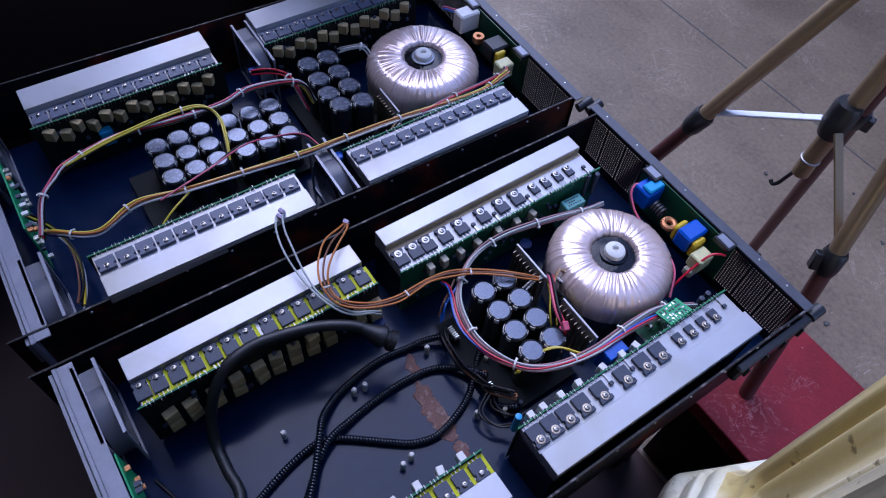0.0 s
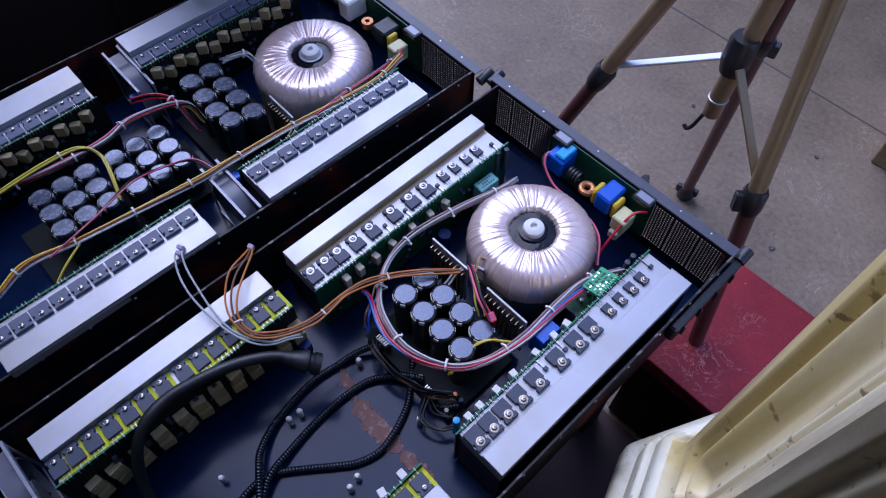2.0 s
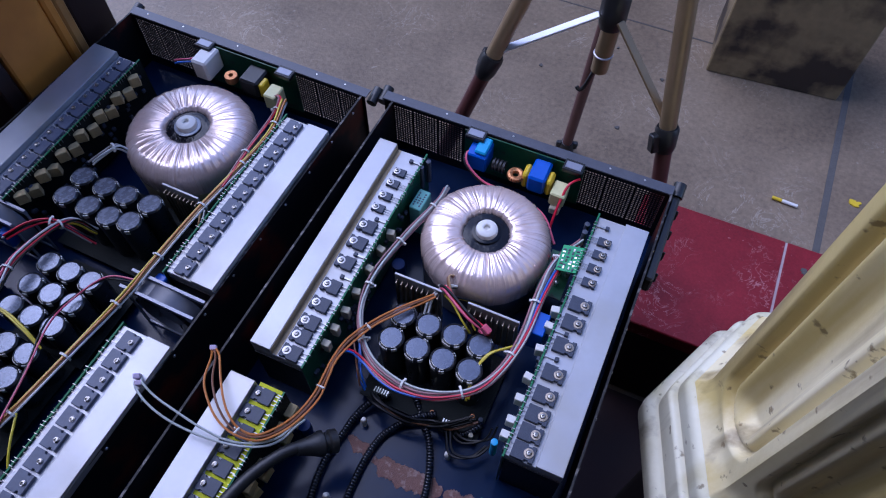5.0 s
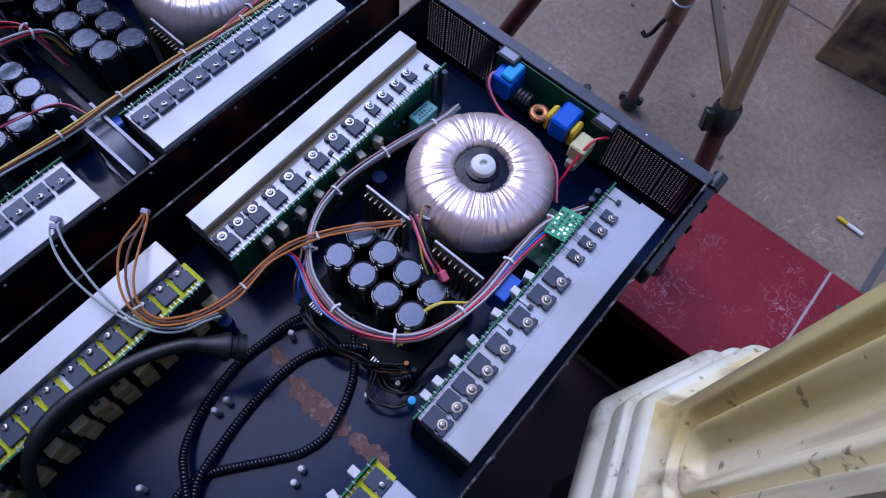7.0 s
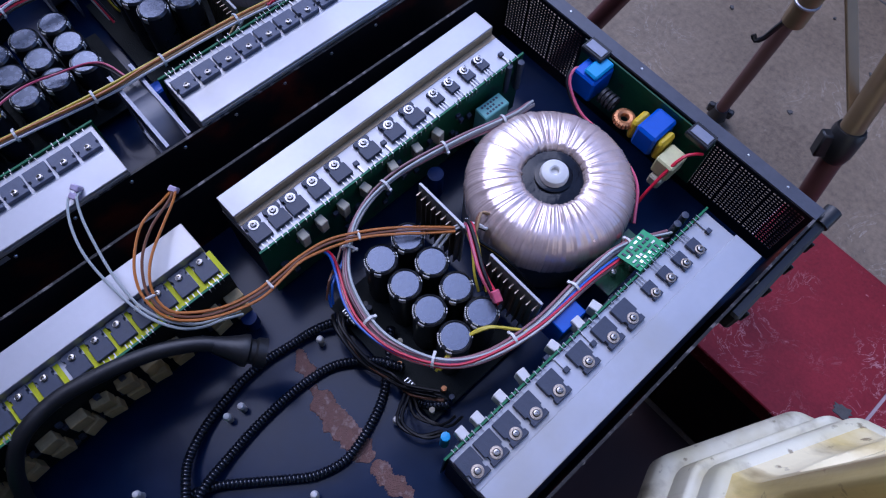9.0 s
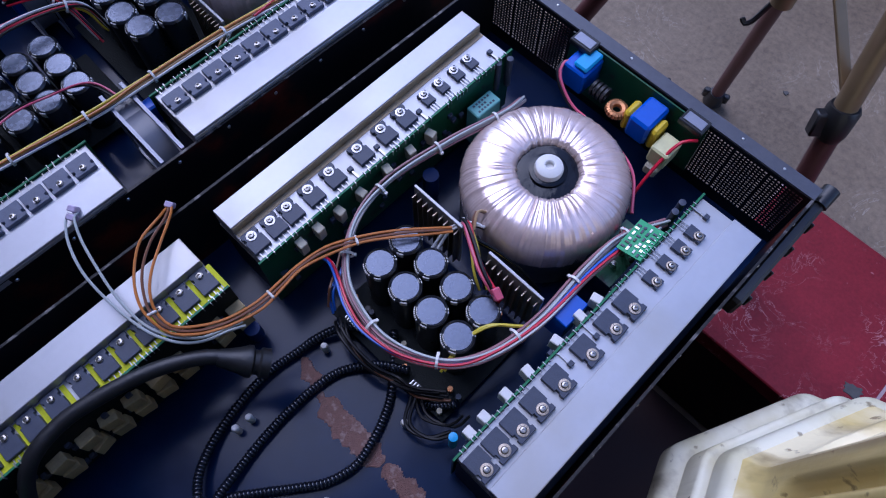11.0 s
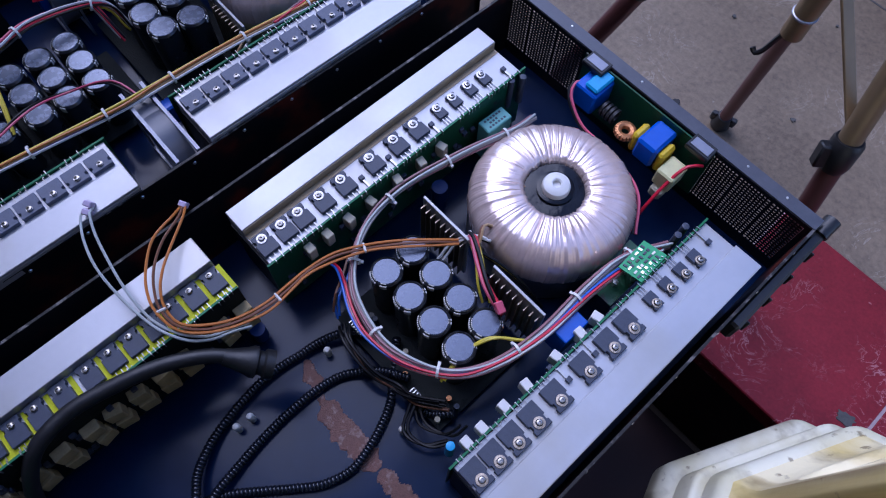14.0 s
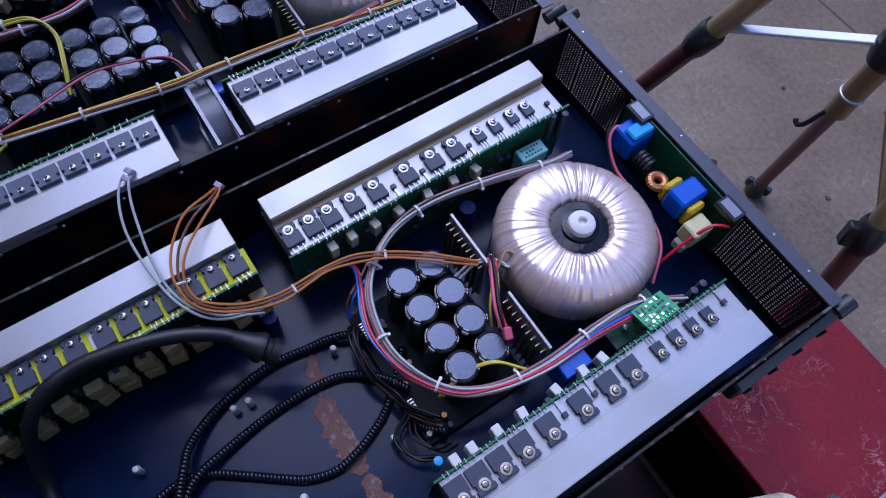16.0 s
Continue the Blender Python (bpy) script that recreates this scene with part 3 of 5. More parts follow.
def chassis(at, label, rust, left=(0.0, 0.0), right=(0.44, 0.44)):
    """A steel chassis: floor, sides, slotted rear panel with flange, front panel."""
    e = empty("amplifier_chassis", label, "amplifier", at, "amplifiers")
    RIM, BOT, L = -0.010, -0.122, -0.848
    part("base_plate", boxed(0.0, 0.44, L, 0.0, BOT, -0.112), M_floor_in, e, "black painted steel floor")
    side = part("side_wall", skewed(*left, 0.0012, L - 0.022, 0.0, BOT, RIM), M_wallblack, e)
    part("rim", skewed(*left, 0.0014, L - 0.024, 0.001, RIM, RIM + 0.0012), M_edge, side, "bare worn steel rim")
    side2 = part("side_wall", skewed(*right, 0.0012, L - 0.022, 0.0, BOT, RIM), M_wallblack, e)
    part("rim", skewed(*right, 0.0014, L - 0.024, 0.001, RIM, RIM + 0.0012), M_edge, side2, "bare worn steel rim")
    for (xr, xf), off, s in ((left, -0.0016, side), (right, 0.0016, side2)):
        first = None
        for k in range(13):
            y = -0.03 - 0.062 * k
            x = xr + (xf - xr) * y / -0.86 + off
            if first is None:
                first = part("screw", lathe([(0, -0.0006), (0.0022, -0.0006), (0.0016, 0.0009), (0, 0.0011)], 8, pose(0, 0, 0, 0, 90 if off > 0 else -90, 0)), M_lead, s, "small bright screw")
                first.matrix_basis = pose(x, y, RIM - 0.008)
            else:
                again(first, x, y, RIM - 0.008)
    # rear panel
    rear = part("rear_panel", boxed(0.0012, 0.4388, -0.0012, 0.0, BOT, -0.094), M_black, e)
    for x0, x1 in ((0.0012, 0.008), (0.046, 0.0495), (0.0875, 0.091), (0.129, 0.311), (0.349, 0.3525), (0.3905, 0.394), (0.4325, 0.4388)):
        part("upright", boxed(x0, x1, -0.0012, 0.0, -0.094, RIM - 0.006), M_black, rear)
    part("panel_top", boxed(0.0012, 0.4388, -0.0012, 0.0, RIM - 0.006, RIM), M_black, rear)
    part("top_flange", boxed(-0.001, 0.441, -0.0005, 0.0155, RIM, RIM + 0.0018), M_rear, rear, "dark grey folded top flange")
    for x0 in (0.008, 0.0495, 0.091, 0.311, 0.3525, 0.394):
        bm = bmesh.new()
        w, h, z0 = 0.038, RIM - 0.006 + 0.094, -0.094
        nx, nz = 9, 18
        for i in range(1, nx):
            box(bm, x0 + w * i / nx - 0.0010, x0 + w * i / nx + 0.0010, -0.0012, 0.0, z0, z0 + h)
        for i in range(1, nz):
            box(bm, x0, x0 + w, -0.0010, -0.0002, z0 + h * i / nz - 0.0011, z0 + h * i / nz + 0.0011)
        part("vent_grille", bm, M_black, rear, "black perforated vent grille")
    for x in (0.205, 0.35, 0.40, 0.10, 0.03):
        part("screw", lathe([(0, 0), (0.0016, 0), (0.0012, 0.0008), (0, 0.001)], 8, pose(x, 0.009, RIM + 0.0018)), M_lead, rear, "small bright screw")
    for x0 in (0.140, 0.288):
        c = part("clip", boxed(x0, x0 + 0.029, -0.018, 0.003, RIM - 0.005, RIM + 0.0024, 0.0012), M_plastic, rear, "black plastic clip")
        part("plate", boxed(x0 + 0.003, x0 + 0.026, -0.0145, -0.0025, RIM + 0.0024, RIM + 0.0036, 0.0004), M_fanmetal, c, "pale grey metal plate")
    for x0, x1 in ((0.4414, 0.454),) if rust else ():
        bm = boxed(x0, x1, -0.135, 0.016, -0.052, -0.020, 0.003)
        for k in range(4):
            box(bm, x0 + 0.002, x1 + 0.004, -0.12 + 0.036 * k, -0.117 + 0.036 * k, -0.046, -0.026, 0.001)
        b = part("rear_bracket", bm, M_plastic, e, "black plastic ribbed rear corner bracket")
        part("knob", rod(((x0 + x1) / 2, 0.010, -0.024), ((x0 + x1) / 2, 0.030, -0.018), 0.009, 14), M_plastic, b, "", True)
    for x in (-0.006, 0.446) if not rust else (-0.006,):
        part("knob", rod((x, 0.004, -0.024), (x, 0.030, -0.018), 0.008, 14), M_plastic, e, "black plastic corner knob", True)
    # front panel and its rails
    f = part("front_panel", boxed(0.0, 0.44, L, L + 0.006, BOT, RIM, 0.001), M_fanmetal, e, "grey steel front panel")
    part("front_rail", boxed(0.002, 0.438, L + 0.006, L + 0.024, RIM - 0.003, RIM), M_fanmetal, f, "grey folded front rail")
    part("front_rail", boxed(0.004, 0.436, L - 0.005, L - 0.001, RIM - 0.05, RIM - 0.004), M_fanmetal, f, "grey folded front rail")
    if rust:
        for x0, x1, w0, w1, sd in ((0.168, 0.206, 0.006, 0.009, 2), (0.209, 0.305, 0.011, 0.014, 5), (0.307, 0.362, 0.010, 0.008, 8)):
            bm, rows = bmesh.new(), []
            for k in range(61):
                u = k / 60
                x = x0 + (x1 - x0) * u
                y = -0.4665 + 0.011 * max(0, (0.215 - x) / 0.045) - 0.003 * math.sin((x - 0.2) * 22)
                w = (w0 + (w1 - w0) * u) * min(1, 6 * u + 0.25, 6 * (1 - u) + 0.25)
                a = w * (1 + 0.9 * noise.noise(Vector((x * 90, sd, 0)))) + 0.0012 * random.uniform(-1, 1)
                b = w * (1 + 0.9 * noise.noise(Vector((x * 90, sd + 5, 3)))) + 0.0012 * random.uniform(-1, 1)
                rows.append([bm.verts.new((x, y + a, -0.1119)), bm.verts.new((x, y + a * 0.9, -0.1112)), bm.verts.new((x, y - b * 0.9, -0.1112)), bm.verts.new((x, y - b, -0.1119))])
            for r1, r2 in zip(rows, rows[1:]):
                for k in range(3):
                    bm.faces.new((r1[k], r1[k + 1], r2[k + 1], r2[k]))
            part("residue", bm, M_rust, e, "reddish glue residue with pale scuffs")
    return e


def fan(at, x0, x1, y, label="grey cooling fan held on edge between the heat sinks"):
    e = empty("cooling_fan", label, "fan", at, "cooling fans")
    for dy in (-0.0125, 0.0125):
        bm = boxed(x0, x1, y + dy - 0.0019, y + dy + 0.0019, -0.018, -0.010)
        box(bm, x0, x1, y + dy - 0.0012, y + dy + 0.0012, -0.111, -0.106)
        box(bm, x0, x0 + 0.005, y + dy - 0.0012, y + dy + 0.0012, -0.106, -0.018)
        box(bm, x1 - 0.005, x1, y + dy - 0.0012, y + dy + 0.0012, -0.106, -0.018)
        part("fan_frame", bm, M_fanmetal, e)
    part("top_plate", boxed(x0 + 0.008, x1 - 0.04, y - 0.0108, y + 0.0108, -0.020, -0.0175, 0.0006), M_blade, e, "grey plastic top of the fan frame")
    r = (x1 - x0) / 2 - 0.008
    m = pose((x0 + x1) / 2, y, -0.062, 90, 0, 0)
    bm = bmesh.new()
    n = 28
    part("housing", lathe([(min(r, 0.046), -0.011), (min(r, 0.046) + 0.0025, -0.011), (min(r, 0.046) + 0.0025, 0.011), (min(r, 0.046), 0.011), (min(r, 0.046), -0.011)], n, m), M_blade, e, "", True)
    part("hub", lathe([(0, -0.009), (0.017, -0.009), (0.018, 0.008), (0, 0.008)], 16, m), M_blade, e, "", True)
    for k in range(7):
        a = 2 * math.pi * k / 7
        v = []
        for rr, zz in ((0.016, -0.007), (0.043, -0.007), (0.043, 0.007), (0.016, 0.006)):
            tw = a + (0.28 if zz > 0 else -0.05)
            v.append(bm.verts.new(m @ Vector((rr * math.cos(tw), rr * math.sin(tw), zz))))
        f = bm.faces.new(v)
    bmesh.ops.solidify(bm, geom=bm.faces[:], thickness=0.0012)
    part("blades", bm, M_blade, e, "curved grey fan blades")
    return e


def prism(outline, h, edge=0.0005):
    """A block over an outline with a slightly drawn-in top."""
    bm = bmesh.new()
    n = len(outline)
    rings = [[bm.verts.new((x * f, y * f, z)) for x, y in outline] for f, z in ((1, 0), (1, h - edge), (1 - edge * 90, h))]
    for p, q in zip(rings, rings[1:]):
        for i in range(n):
            bm.faces.new((p[i], p[(i + 1) % n], q[(i + 1) % n], q[i]))
    bm.faces.new(rings[0][::-1])
    bm.faces.new(rings[-1])
    bmesh.ops.recalc_face_normals(bm, faces=bm.faces)
    return bm


def heatsink(at, x_out, side, y0, y1, big, little, label, washers=True, ridge=0.035, ledge=0.036, drop=0.012, pad=None, tr=0.0142, wide=0.0096, chip=None, board=None, tan=False, ring=None, ring_mat=None, long=0.0245, res=(), res_mat=None, screws=False, sensors=(), res_w=0.0045, lean=0.0):
    """A finned bar with a raised ridge, a ledge of transistors and an upright board. side: +1 if the ledge lies towards +x."""
    e = empty("heat_sink", label, "heat sink", at, "heat sinks")
    X = lambda d: x_out + side * d  # noqa: E731
    bm = boxed(X(0), X(ridge), y0, y1, -drop, 0.0, 0.0006)
    box(bm, X(0), X(ridge + ledge), y0, y1, -drop - 0.014, -drop - 0.0002, 0.0006)
    body = part("heat_sink_bar", bm, M_alu, e, "bare milled aluminium bar")
    for k in range(9):
        d = 0.002 + (ridge + ledge - 0.006) * k / 8
        part("fin", boxed(X(d), X(d + 0.0018), y0 + 0.0015, y1 - 0.0015, -0.108, -drop - 0.0142), M_black if k == 0 else M_alu_dull, body)
    for yy in (y0, y1):
        part("end_cover", boxed(X(0.0005), X(ridge + ledge - 0.001), yy - 0.0011, yy + 0.0011, -0.110, -drop - 0.0145), M_black, body, "black end cover")
    pb = part("circuit_board", boxed(X(ridge + ledge + 0.0005), X(ridge + ledge + 0.0022), y0 - 0.004, y1 + 0.003, -0.105, -0.0005 - drop * 0.4), board or M_pcb, e, "upright circuit board")
    top_z = -0.0005 - drop * 0.4
    part("board_edge", boxed(X(ridge + ledge + 0.0001), X(ridge + ledge + 0.0023), y0 - 0.004, y1 + 0.003, top_z, top_z + 0.0012), M_pcb_edge, pb, "bright green upper edge of the board")
    for y in sensors:
        part("sensor", boxed(X(ridge + ledge - 0.018), X(ridge + ledge - 0.013), y - 0.0028, y + 0.0028, -drop, -drop + 0.004, 0.0004), M_chip, e, "small black sensor chip")
        part("sensor", boxed(X(ridge + ledge - 0.013), X(ridge + ledge - 0.001), y - 0.0012, y + 0.0012, -drop + 0.0015, -drop + 0.0021), M_pin, e, "tinned sensor lead")
    # thin tan strips on the ridge's inner side and the ledge below it
    if tan:
        part("flux_stain", boxed(X(ridge), X(ridge + 0.0007), y0 + 0.001, y1 - 0.001, -drop + 0.0002, -0.0015), M_tan_metal, body, "tan strip along the inner side of the ridge")
        part("flux_stain", boxed(X(ridge + 0.0008), X(ridge + 0.0065), y0 + 0.001, y1 - 0.001, -drop, -drop + 0.0005), M_tan_metal, body, "tan strip along the ledge")
    if pad:
        part("paint_strip", boxed(X(ridge + ledge - 0.0085), X(ridge + ledge - 0.0005), y0 + 0.002, y1 - 0.002, -drop, -drop + 0.0009), pad, e, "yellow paint along the leads")
    # transistors
    first = {}
    for kind, ys in (("big", big), ("little", little)):
        w, l, h = (wide, long, 0.005) if kind == "big" else (0.0062, 0.0175, 0.0042)
        for y in ys:
            if kind not in first:
                half = [(-0.5, 0.90), (-0.47, 0.95), (-0.31, 0.95), (-0.29, 0.78), (-0.12, 0.78), (-0.10, 1.0), (0.47, 1.0), (0.5, 0.95)]
                bm = prism([(side * l * u, w * v) for u, v in half] + [(side * l * u, -w * v) for u, v in half[::-1]], h)
                t = part("transistor", bm, chip or M_chip, e, "dark grey epoxy power transistor")
                far = ledge - tr - 0.0008
                ld = part("lead", boxed(side * l * 0.5, side * far, -0.00045, 0.00045, h * 0.35, h * 0.35 + 0.0006), M_pin, t, "tinned lead")
                ld.matrix_basis = pose(0, -w * 0.58, 0)
                again(ld, 0, 0, 0)
                again(ld, 0, w * 0.58, 0)
                if washers:
                    r = (ring if kind == "big" else ring * 0.86) if ring else (0.0056 if kind == "big" else 0.0054)
                    part("washer", lathe([(0, h), (r, h), (r - 0.0003, h + 0.0009), (0.0034, h + 0.0011), (0.0028, h + 0.0004)], 18, pose(-side * l * 0.22, 0, 0)), ring_mat or M_washer, t, "screw with a round washer", True)
                    part("screw", lathe([(0.0026, h + 0.0009), (0.0026, h + 0.0028), (0.0012, h + 0.0031), (0.0010, h + 0.0016), (0, h + 0.0016)], 10, pose(-side * l * 0.22, 0, 0)), M_screw, t, "dark screw head", True)
                first[kind] = t
                t.matrix_basis = pose(X(ridge + tr), y, -drop)
            else:
                again(first[kind], X(ridge + tr), y, -drop)
            if pad:
                part("paint_strip", boxed(X(ridge + 0.002), X(ridge + ledge - 0.001), y + w + 0.0003, y + w + 0.0049, -drop, -drop + 0.0008), pad, e, "yellow paint between the transistors")
    # solder pins on the board's edge and the resistors behind it
    pin = None
    y = y0 + 0.006
    while y < y1 - 0.004:
        if random.random() < 0.85:
            if pin is None:
                pin = part("solder_pin", boxed(X(ridge + ledge - 0.0012), X(ridge + ledge + 0.0034), -0.00035, 0.00035, -0.004, 0.0022), M_pin, pb, "tinned solder pin")
                pin.matrix_basis = pose(0, y, top_z)
            else:
                again(pin, 0, y, top_z + random.uniform(-0.0016, 0.0016))
        y += random.choice((0.0045, 0.006, 0.0085))
    bit = None
    for k in range(40):
        yy, zz = random.uniform(y0 + 0.01, y1 - 0.01), random.uniform(-0.09, -0.02)
        if bit is None:
            bit = part("component", boxed(X(ridge + ledge + 0.0022), X(ridge + ledge + 0.0065), -0.0028, 0.0028, -0.003, 0.003, 0.0005), M_chip, pb, "small dark board part")
            bit.matrix_basis = pose(0, yy, zz)
        else:
            again(bit, random.uniform(-0.0015, 0.0015), yy, zz)
    fr = None
    for k, (y, z) in enumerate(res):
        if fr is None:
            bm = boxed(side * 0.0, side * 0.011, -res_w, res_w, -0.014, 0.004, 0.0008)
            fr = part("resistor", bm, res_mat or M_resist, e, "pale ceramic resistor block")
            fr.matrix_basis = pose(X(ridge + ledge + 0.0025), y, z, 0, 0, lean)
        else:
            again(fr, X(ridge + ledge + 0.0025), y, z, lean + random.uniform(-14, 14))
    return e


def toroid(at, label, band, R, disc):
    e = empty("toroidal_transformer", label, "transformer", at, "transformers")
    r, top, bot = 0.031, -0.008, -0.108
    prof = []
    for k in range(8):
        a = math.pi / 2 * k / 7
        prof.append((R - 0.030 + 0.030 * math.cos(a), top - 0.028 + 0.028 * math.sin(a)))
    for k in range(1, 6):
        prof.append((R - 0.030 - (R - 0.030 - r - 0.008) * k / 6, top + 0.001 * math.sin(math.pi * k / 6)))
    for k in range(8):
        a = math.pi / 2 * k / 7
        prof.append((r + 0.008 - 0.008 * math.sin(a), top - 0.010 + 0.010 * math.cos(a)))
    prof.append((r, -0.05))
    prof = [(R - 0.001, -0.056), (R, -0.045)] + prof
    rnd = random.Random(5)
    N = 720
    wr = [0.0] * N
    for _ in range(240):
        c, w, h = rnd.uniform(0, N), rnd.uniform(1.4, 4.0), rnd.uniform(-1, 1)
        for i in range(N):
            d = min(abs(i - c), N - abs(i - c))
            wr[i] += h * math.exp(-(d / w) ** 2)
    for i in range(N):
        wr[i] += 0.16 * (1 if (i // 2) % 2 else -1) * rnd.uniform(0.3, 1.0)
    amp = [0.5, 0.5] + [0.35] * 8 + [0.6, 0.8, 0.9, 1, 1] + [0.9] * 8 + [0.3]
    part("winding", lathe(prof, N, None, None, lambda a, k: 0.0013 * wr[int(round(a / (2 * math.pi) * N)) % N] * amp[k]), M_film, e, "film-wrapped silvery pink winding with radial creases", True)
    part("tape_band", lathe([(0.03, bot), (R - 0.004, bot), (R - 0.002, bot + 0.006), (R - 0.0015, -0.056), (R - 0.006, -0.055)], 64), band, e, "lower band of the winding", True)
    part("core_disc", lathe([(0, -0.024), (r + 0.001, -0.024), (r + 0.001, -0.0150), (0.024, -0.0140), (0, -0.0130)], 60, None, None, lambda a, k: 0.0007 * math.sin(3 * a + k) if k else 0.0), M_gloss, e, "black centre disc", True)
    part("washer_plate", lathe([(0, -0.0125), (0.0195, -0.0125), (0.0195, -0.0112), (0.018, -0.0106), (0, -0.0106)], 32), disc, e, "round centre washer", True)
    part("bolt_cap", lathe([(0.0045, -0.021), (0.0135, -0.021), (0.0146, -0.016), (0.0149, -0.007), (0.0138, -0.0035), (0.0105, -0.0015), (0.0055, -0.001), (0.0042, -0.002), (0.0042, -0.006), (0, -0.006)], 28), M_white, e, "white nylon bolt cap with a centre hole", True)
    return e


def cap_bank(at, spots, label, top, r=0.0163, ztop=-0.016, seed=0, pair=None):
    """Capacitors soldered upright on one board."""
    xs, ys = [s[0] for s in spots], [s[1] for s in spots]
    e = empty("capacitor_board", label, "capacitors", at, "capacitor boards")
    bd = pair or (min(xs) - 0.022, max(xs) + 0.022, min(ys) - 0.055, max(ys) + 0.022)
    part("circuit_board", boxed(*bd, -0.100, -0.098), M_boardblack, e, "dark circuit board under the capacitors")
    first = None
    for x, y in spots:
        rz = random.uniform(-22, 8)
        if first is None:
            first = part("capacitor", lathe([(0, -0.098), (r, -0.098), (r, ztop - 0.002), (r - 0.0018, ztop), (r - 0.0026, ztop - 0.0006)], 30), M_sleeve, e, "black sleeved electrolytic capacitor", True)
            part("top", lathe([(r - 0.0026, ztop - 0.0008), (r - 0.0032, ztop - 0.0002), (0, ztop - 0.0001)], 30), top, first, "grey vented metal top", True)
            mk = bmesh.new()
            for a0, a1, dr in ((-70, -46, 0.0009), (-138, -133, 0.0006), (-131, -125, 0.0006), (-123, -118, 0.0006), (-116, -111, 0.0006), (-109, -103, 0.0006), (-101, -97, 0.0006), (-94, -88, 0.0006), (52, 60, 0.0007), (64, 72, 0.0007)):
                vv = []
                for a in (a0, (a0 + a1) / 2, a1):
                    c, s = math.cos(radians(a)), math.sin(radians(a))
                    vv.append((c, s))
                lo = [mk.verts.new(((r + 0.00012) * c, (r + 0.00015) * s, ztop - 0.0085)) for c, s in vv]
                mid = [mk.verts.new(((r + 0.00025) * c, (r + 0.00025) * s, ztop - 0.0018)) for c, s in vv]
                hi = [mk.verts.new(((r - 0.0030) * c, (r - 0.0030) * s, ztop + 0.0003)) for c, s in vv]
                for q in (0, 1):
                    mk.faces.new((lo[q], lo[q + 1], mid[q + 1], mid[q]))
                    if dr > 0.0005:
                        mk.faces.new((mid[q], mid[q + 1], hi[q + 1], hi[q]))
            tagged(part("marking", mk, M_white, first, "white printed marking"), kind="stuff")
            first.matrix_basis = pose(x, y, 0, 0, 0, rz)
        else:
            again(first, x, y, 0, rz)
    return e


def plates(at, x0, x1, y, parent):
    p = part("fin_plate", boxed(x0, x1, y - 0.0016, y + 0.0016, -0.095, -0.010, 0.0005), M_alu, parent, "small upright aluminium heat sink")
    n = 9
    for k in range(n):
        x = x0 + 0.004 + (x1 - x0 - 0.008) * k / (n - 1)
        part("fin", boxed(x - 0.0006, x + 0.0006, y - 0.008, y - 0.0016, -0.092, -0.021), M_brass, p)
    return p


AMP2 = pose(0, 0, Z)
AMP1 = pose(-0.466, 0, Z, 0, 0, -1.2)

tagged(part("floor_joint", boxed(0.806, 0.822, 0.226, 2.14, 0.0, 0.0012), M_cement), "dark joint between concrete slabs", "joint", kind="structure")
tagged(part("floor_joint", boxed(-2.9, 0.805, 1.02, 1.024, 0.0, 0.0012), M_cement), "dark joint between concrete slabs", "joint", kind="structure")

# near amplifier, its front half stripped
chassis(AMP2, "open black steel amplifier chassis with its front half stripped", True, left=(0.015, -0.003))
heatsink(AMP2, 0.034, 1, -0.424, -0.078, [-0.414, -0.391, -0.370, -0.343, -0.315, -0.277, -0.244, -0.216], [-0.183, -0.161, -0.138, -0.117], "bare aluminium heat sink bar with transistors and bright washers", tan=True, ridge=0.0275, ledge=0.0435, tr=0.0217, sensors=(-0.2605, -0.297, -0.200, -0.092),
         res=[(y, random.uniform(-0.022, -0.016)) for y in (-0.384, -0.362, -0.335, -0.306, -0.268, -0.235, -0.208)])
heatsink(AMP2, 0.428, -1, -0.424, -0.078, [-0.414, -0.392, -0.369, -0.344, -0.315, -0.277, -0.244, -0.217], [-0.182, -0.160, -0.138, -0.117], "bare aluminium heat sink bar with transistors and dull screws", ridge=0.031, drop=0.005, tr=0.0178, ring=0.0058, ring_mat=M_brass, long=0.0262, wide=0.0100, sensors=(-0.2605, -0.296, -0.094),
         res=[(y, -0.016) for y in (-0.400, -0.381, -0.353, -0.325, -0.284, -0.252, -0.227)], res_mat=M_white, screws=True)
heatsink(AMP2, 0.034, 1, -0.777, -0.464, [-0.474, -0.497, -0.52, -0.541, -0.563, -0.585, -0.608, -0.635, -0.659, -0.681, -0.704, -0.727, -0.749, -0.769], [], "aluminium heat sink bar with yellow paint between its transistors", ridge=0.033, ledge=0.035, wide=0.0091, long=0.0255, ring=0.0033, ring_mat=M_lead, board=M_boardblack, pad=M_yellowpad,
         res=[(y, z) for y in (-0.47, -0.495, -0.54, -0.565, -0.59, -0.615, -0.64, -0.67, -0.70, -0.73, -0.755) for z in (-0.040, -0.066)], res_mat=M_tan, screws=True, res_w=0.0085)
heatsink(AMP2, 0.418, -1, -0.777, -0.480, [-0.492 - 0.0235 * k for k in range(12)], [], "aluminium heat sink bar with yellow paint between its transistors", ridge=0.033, ledge=0.028, pad=M_yellowpad, wide=0.0092, long=0.022, tr=0.0125, ring=0.0033, ring_mat=M_screw,
         res=[(-0.50 - 0.03 * k, -0.012) for k in range(9)], res_mat=M_white, screws=True)

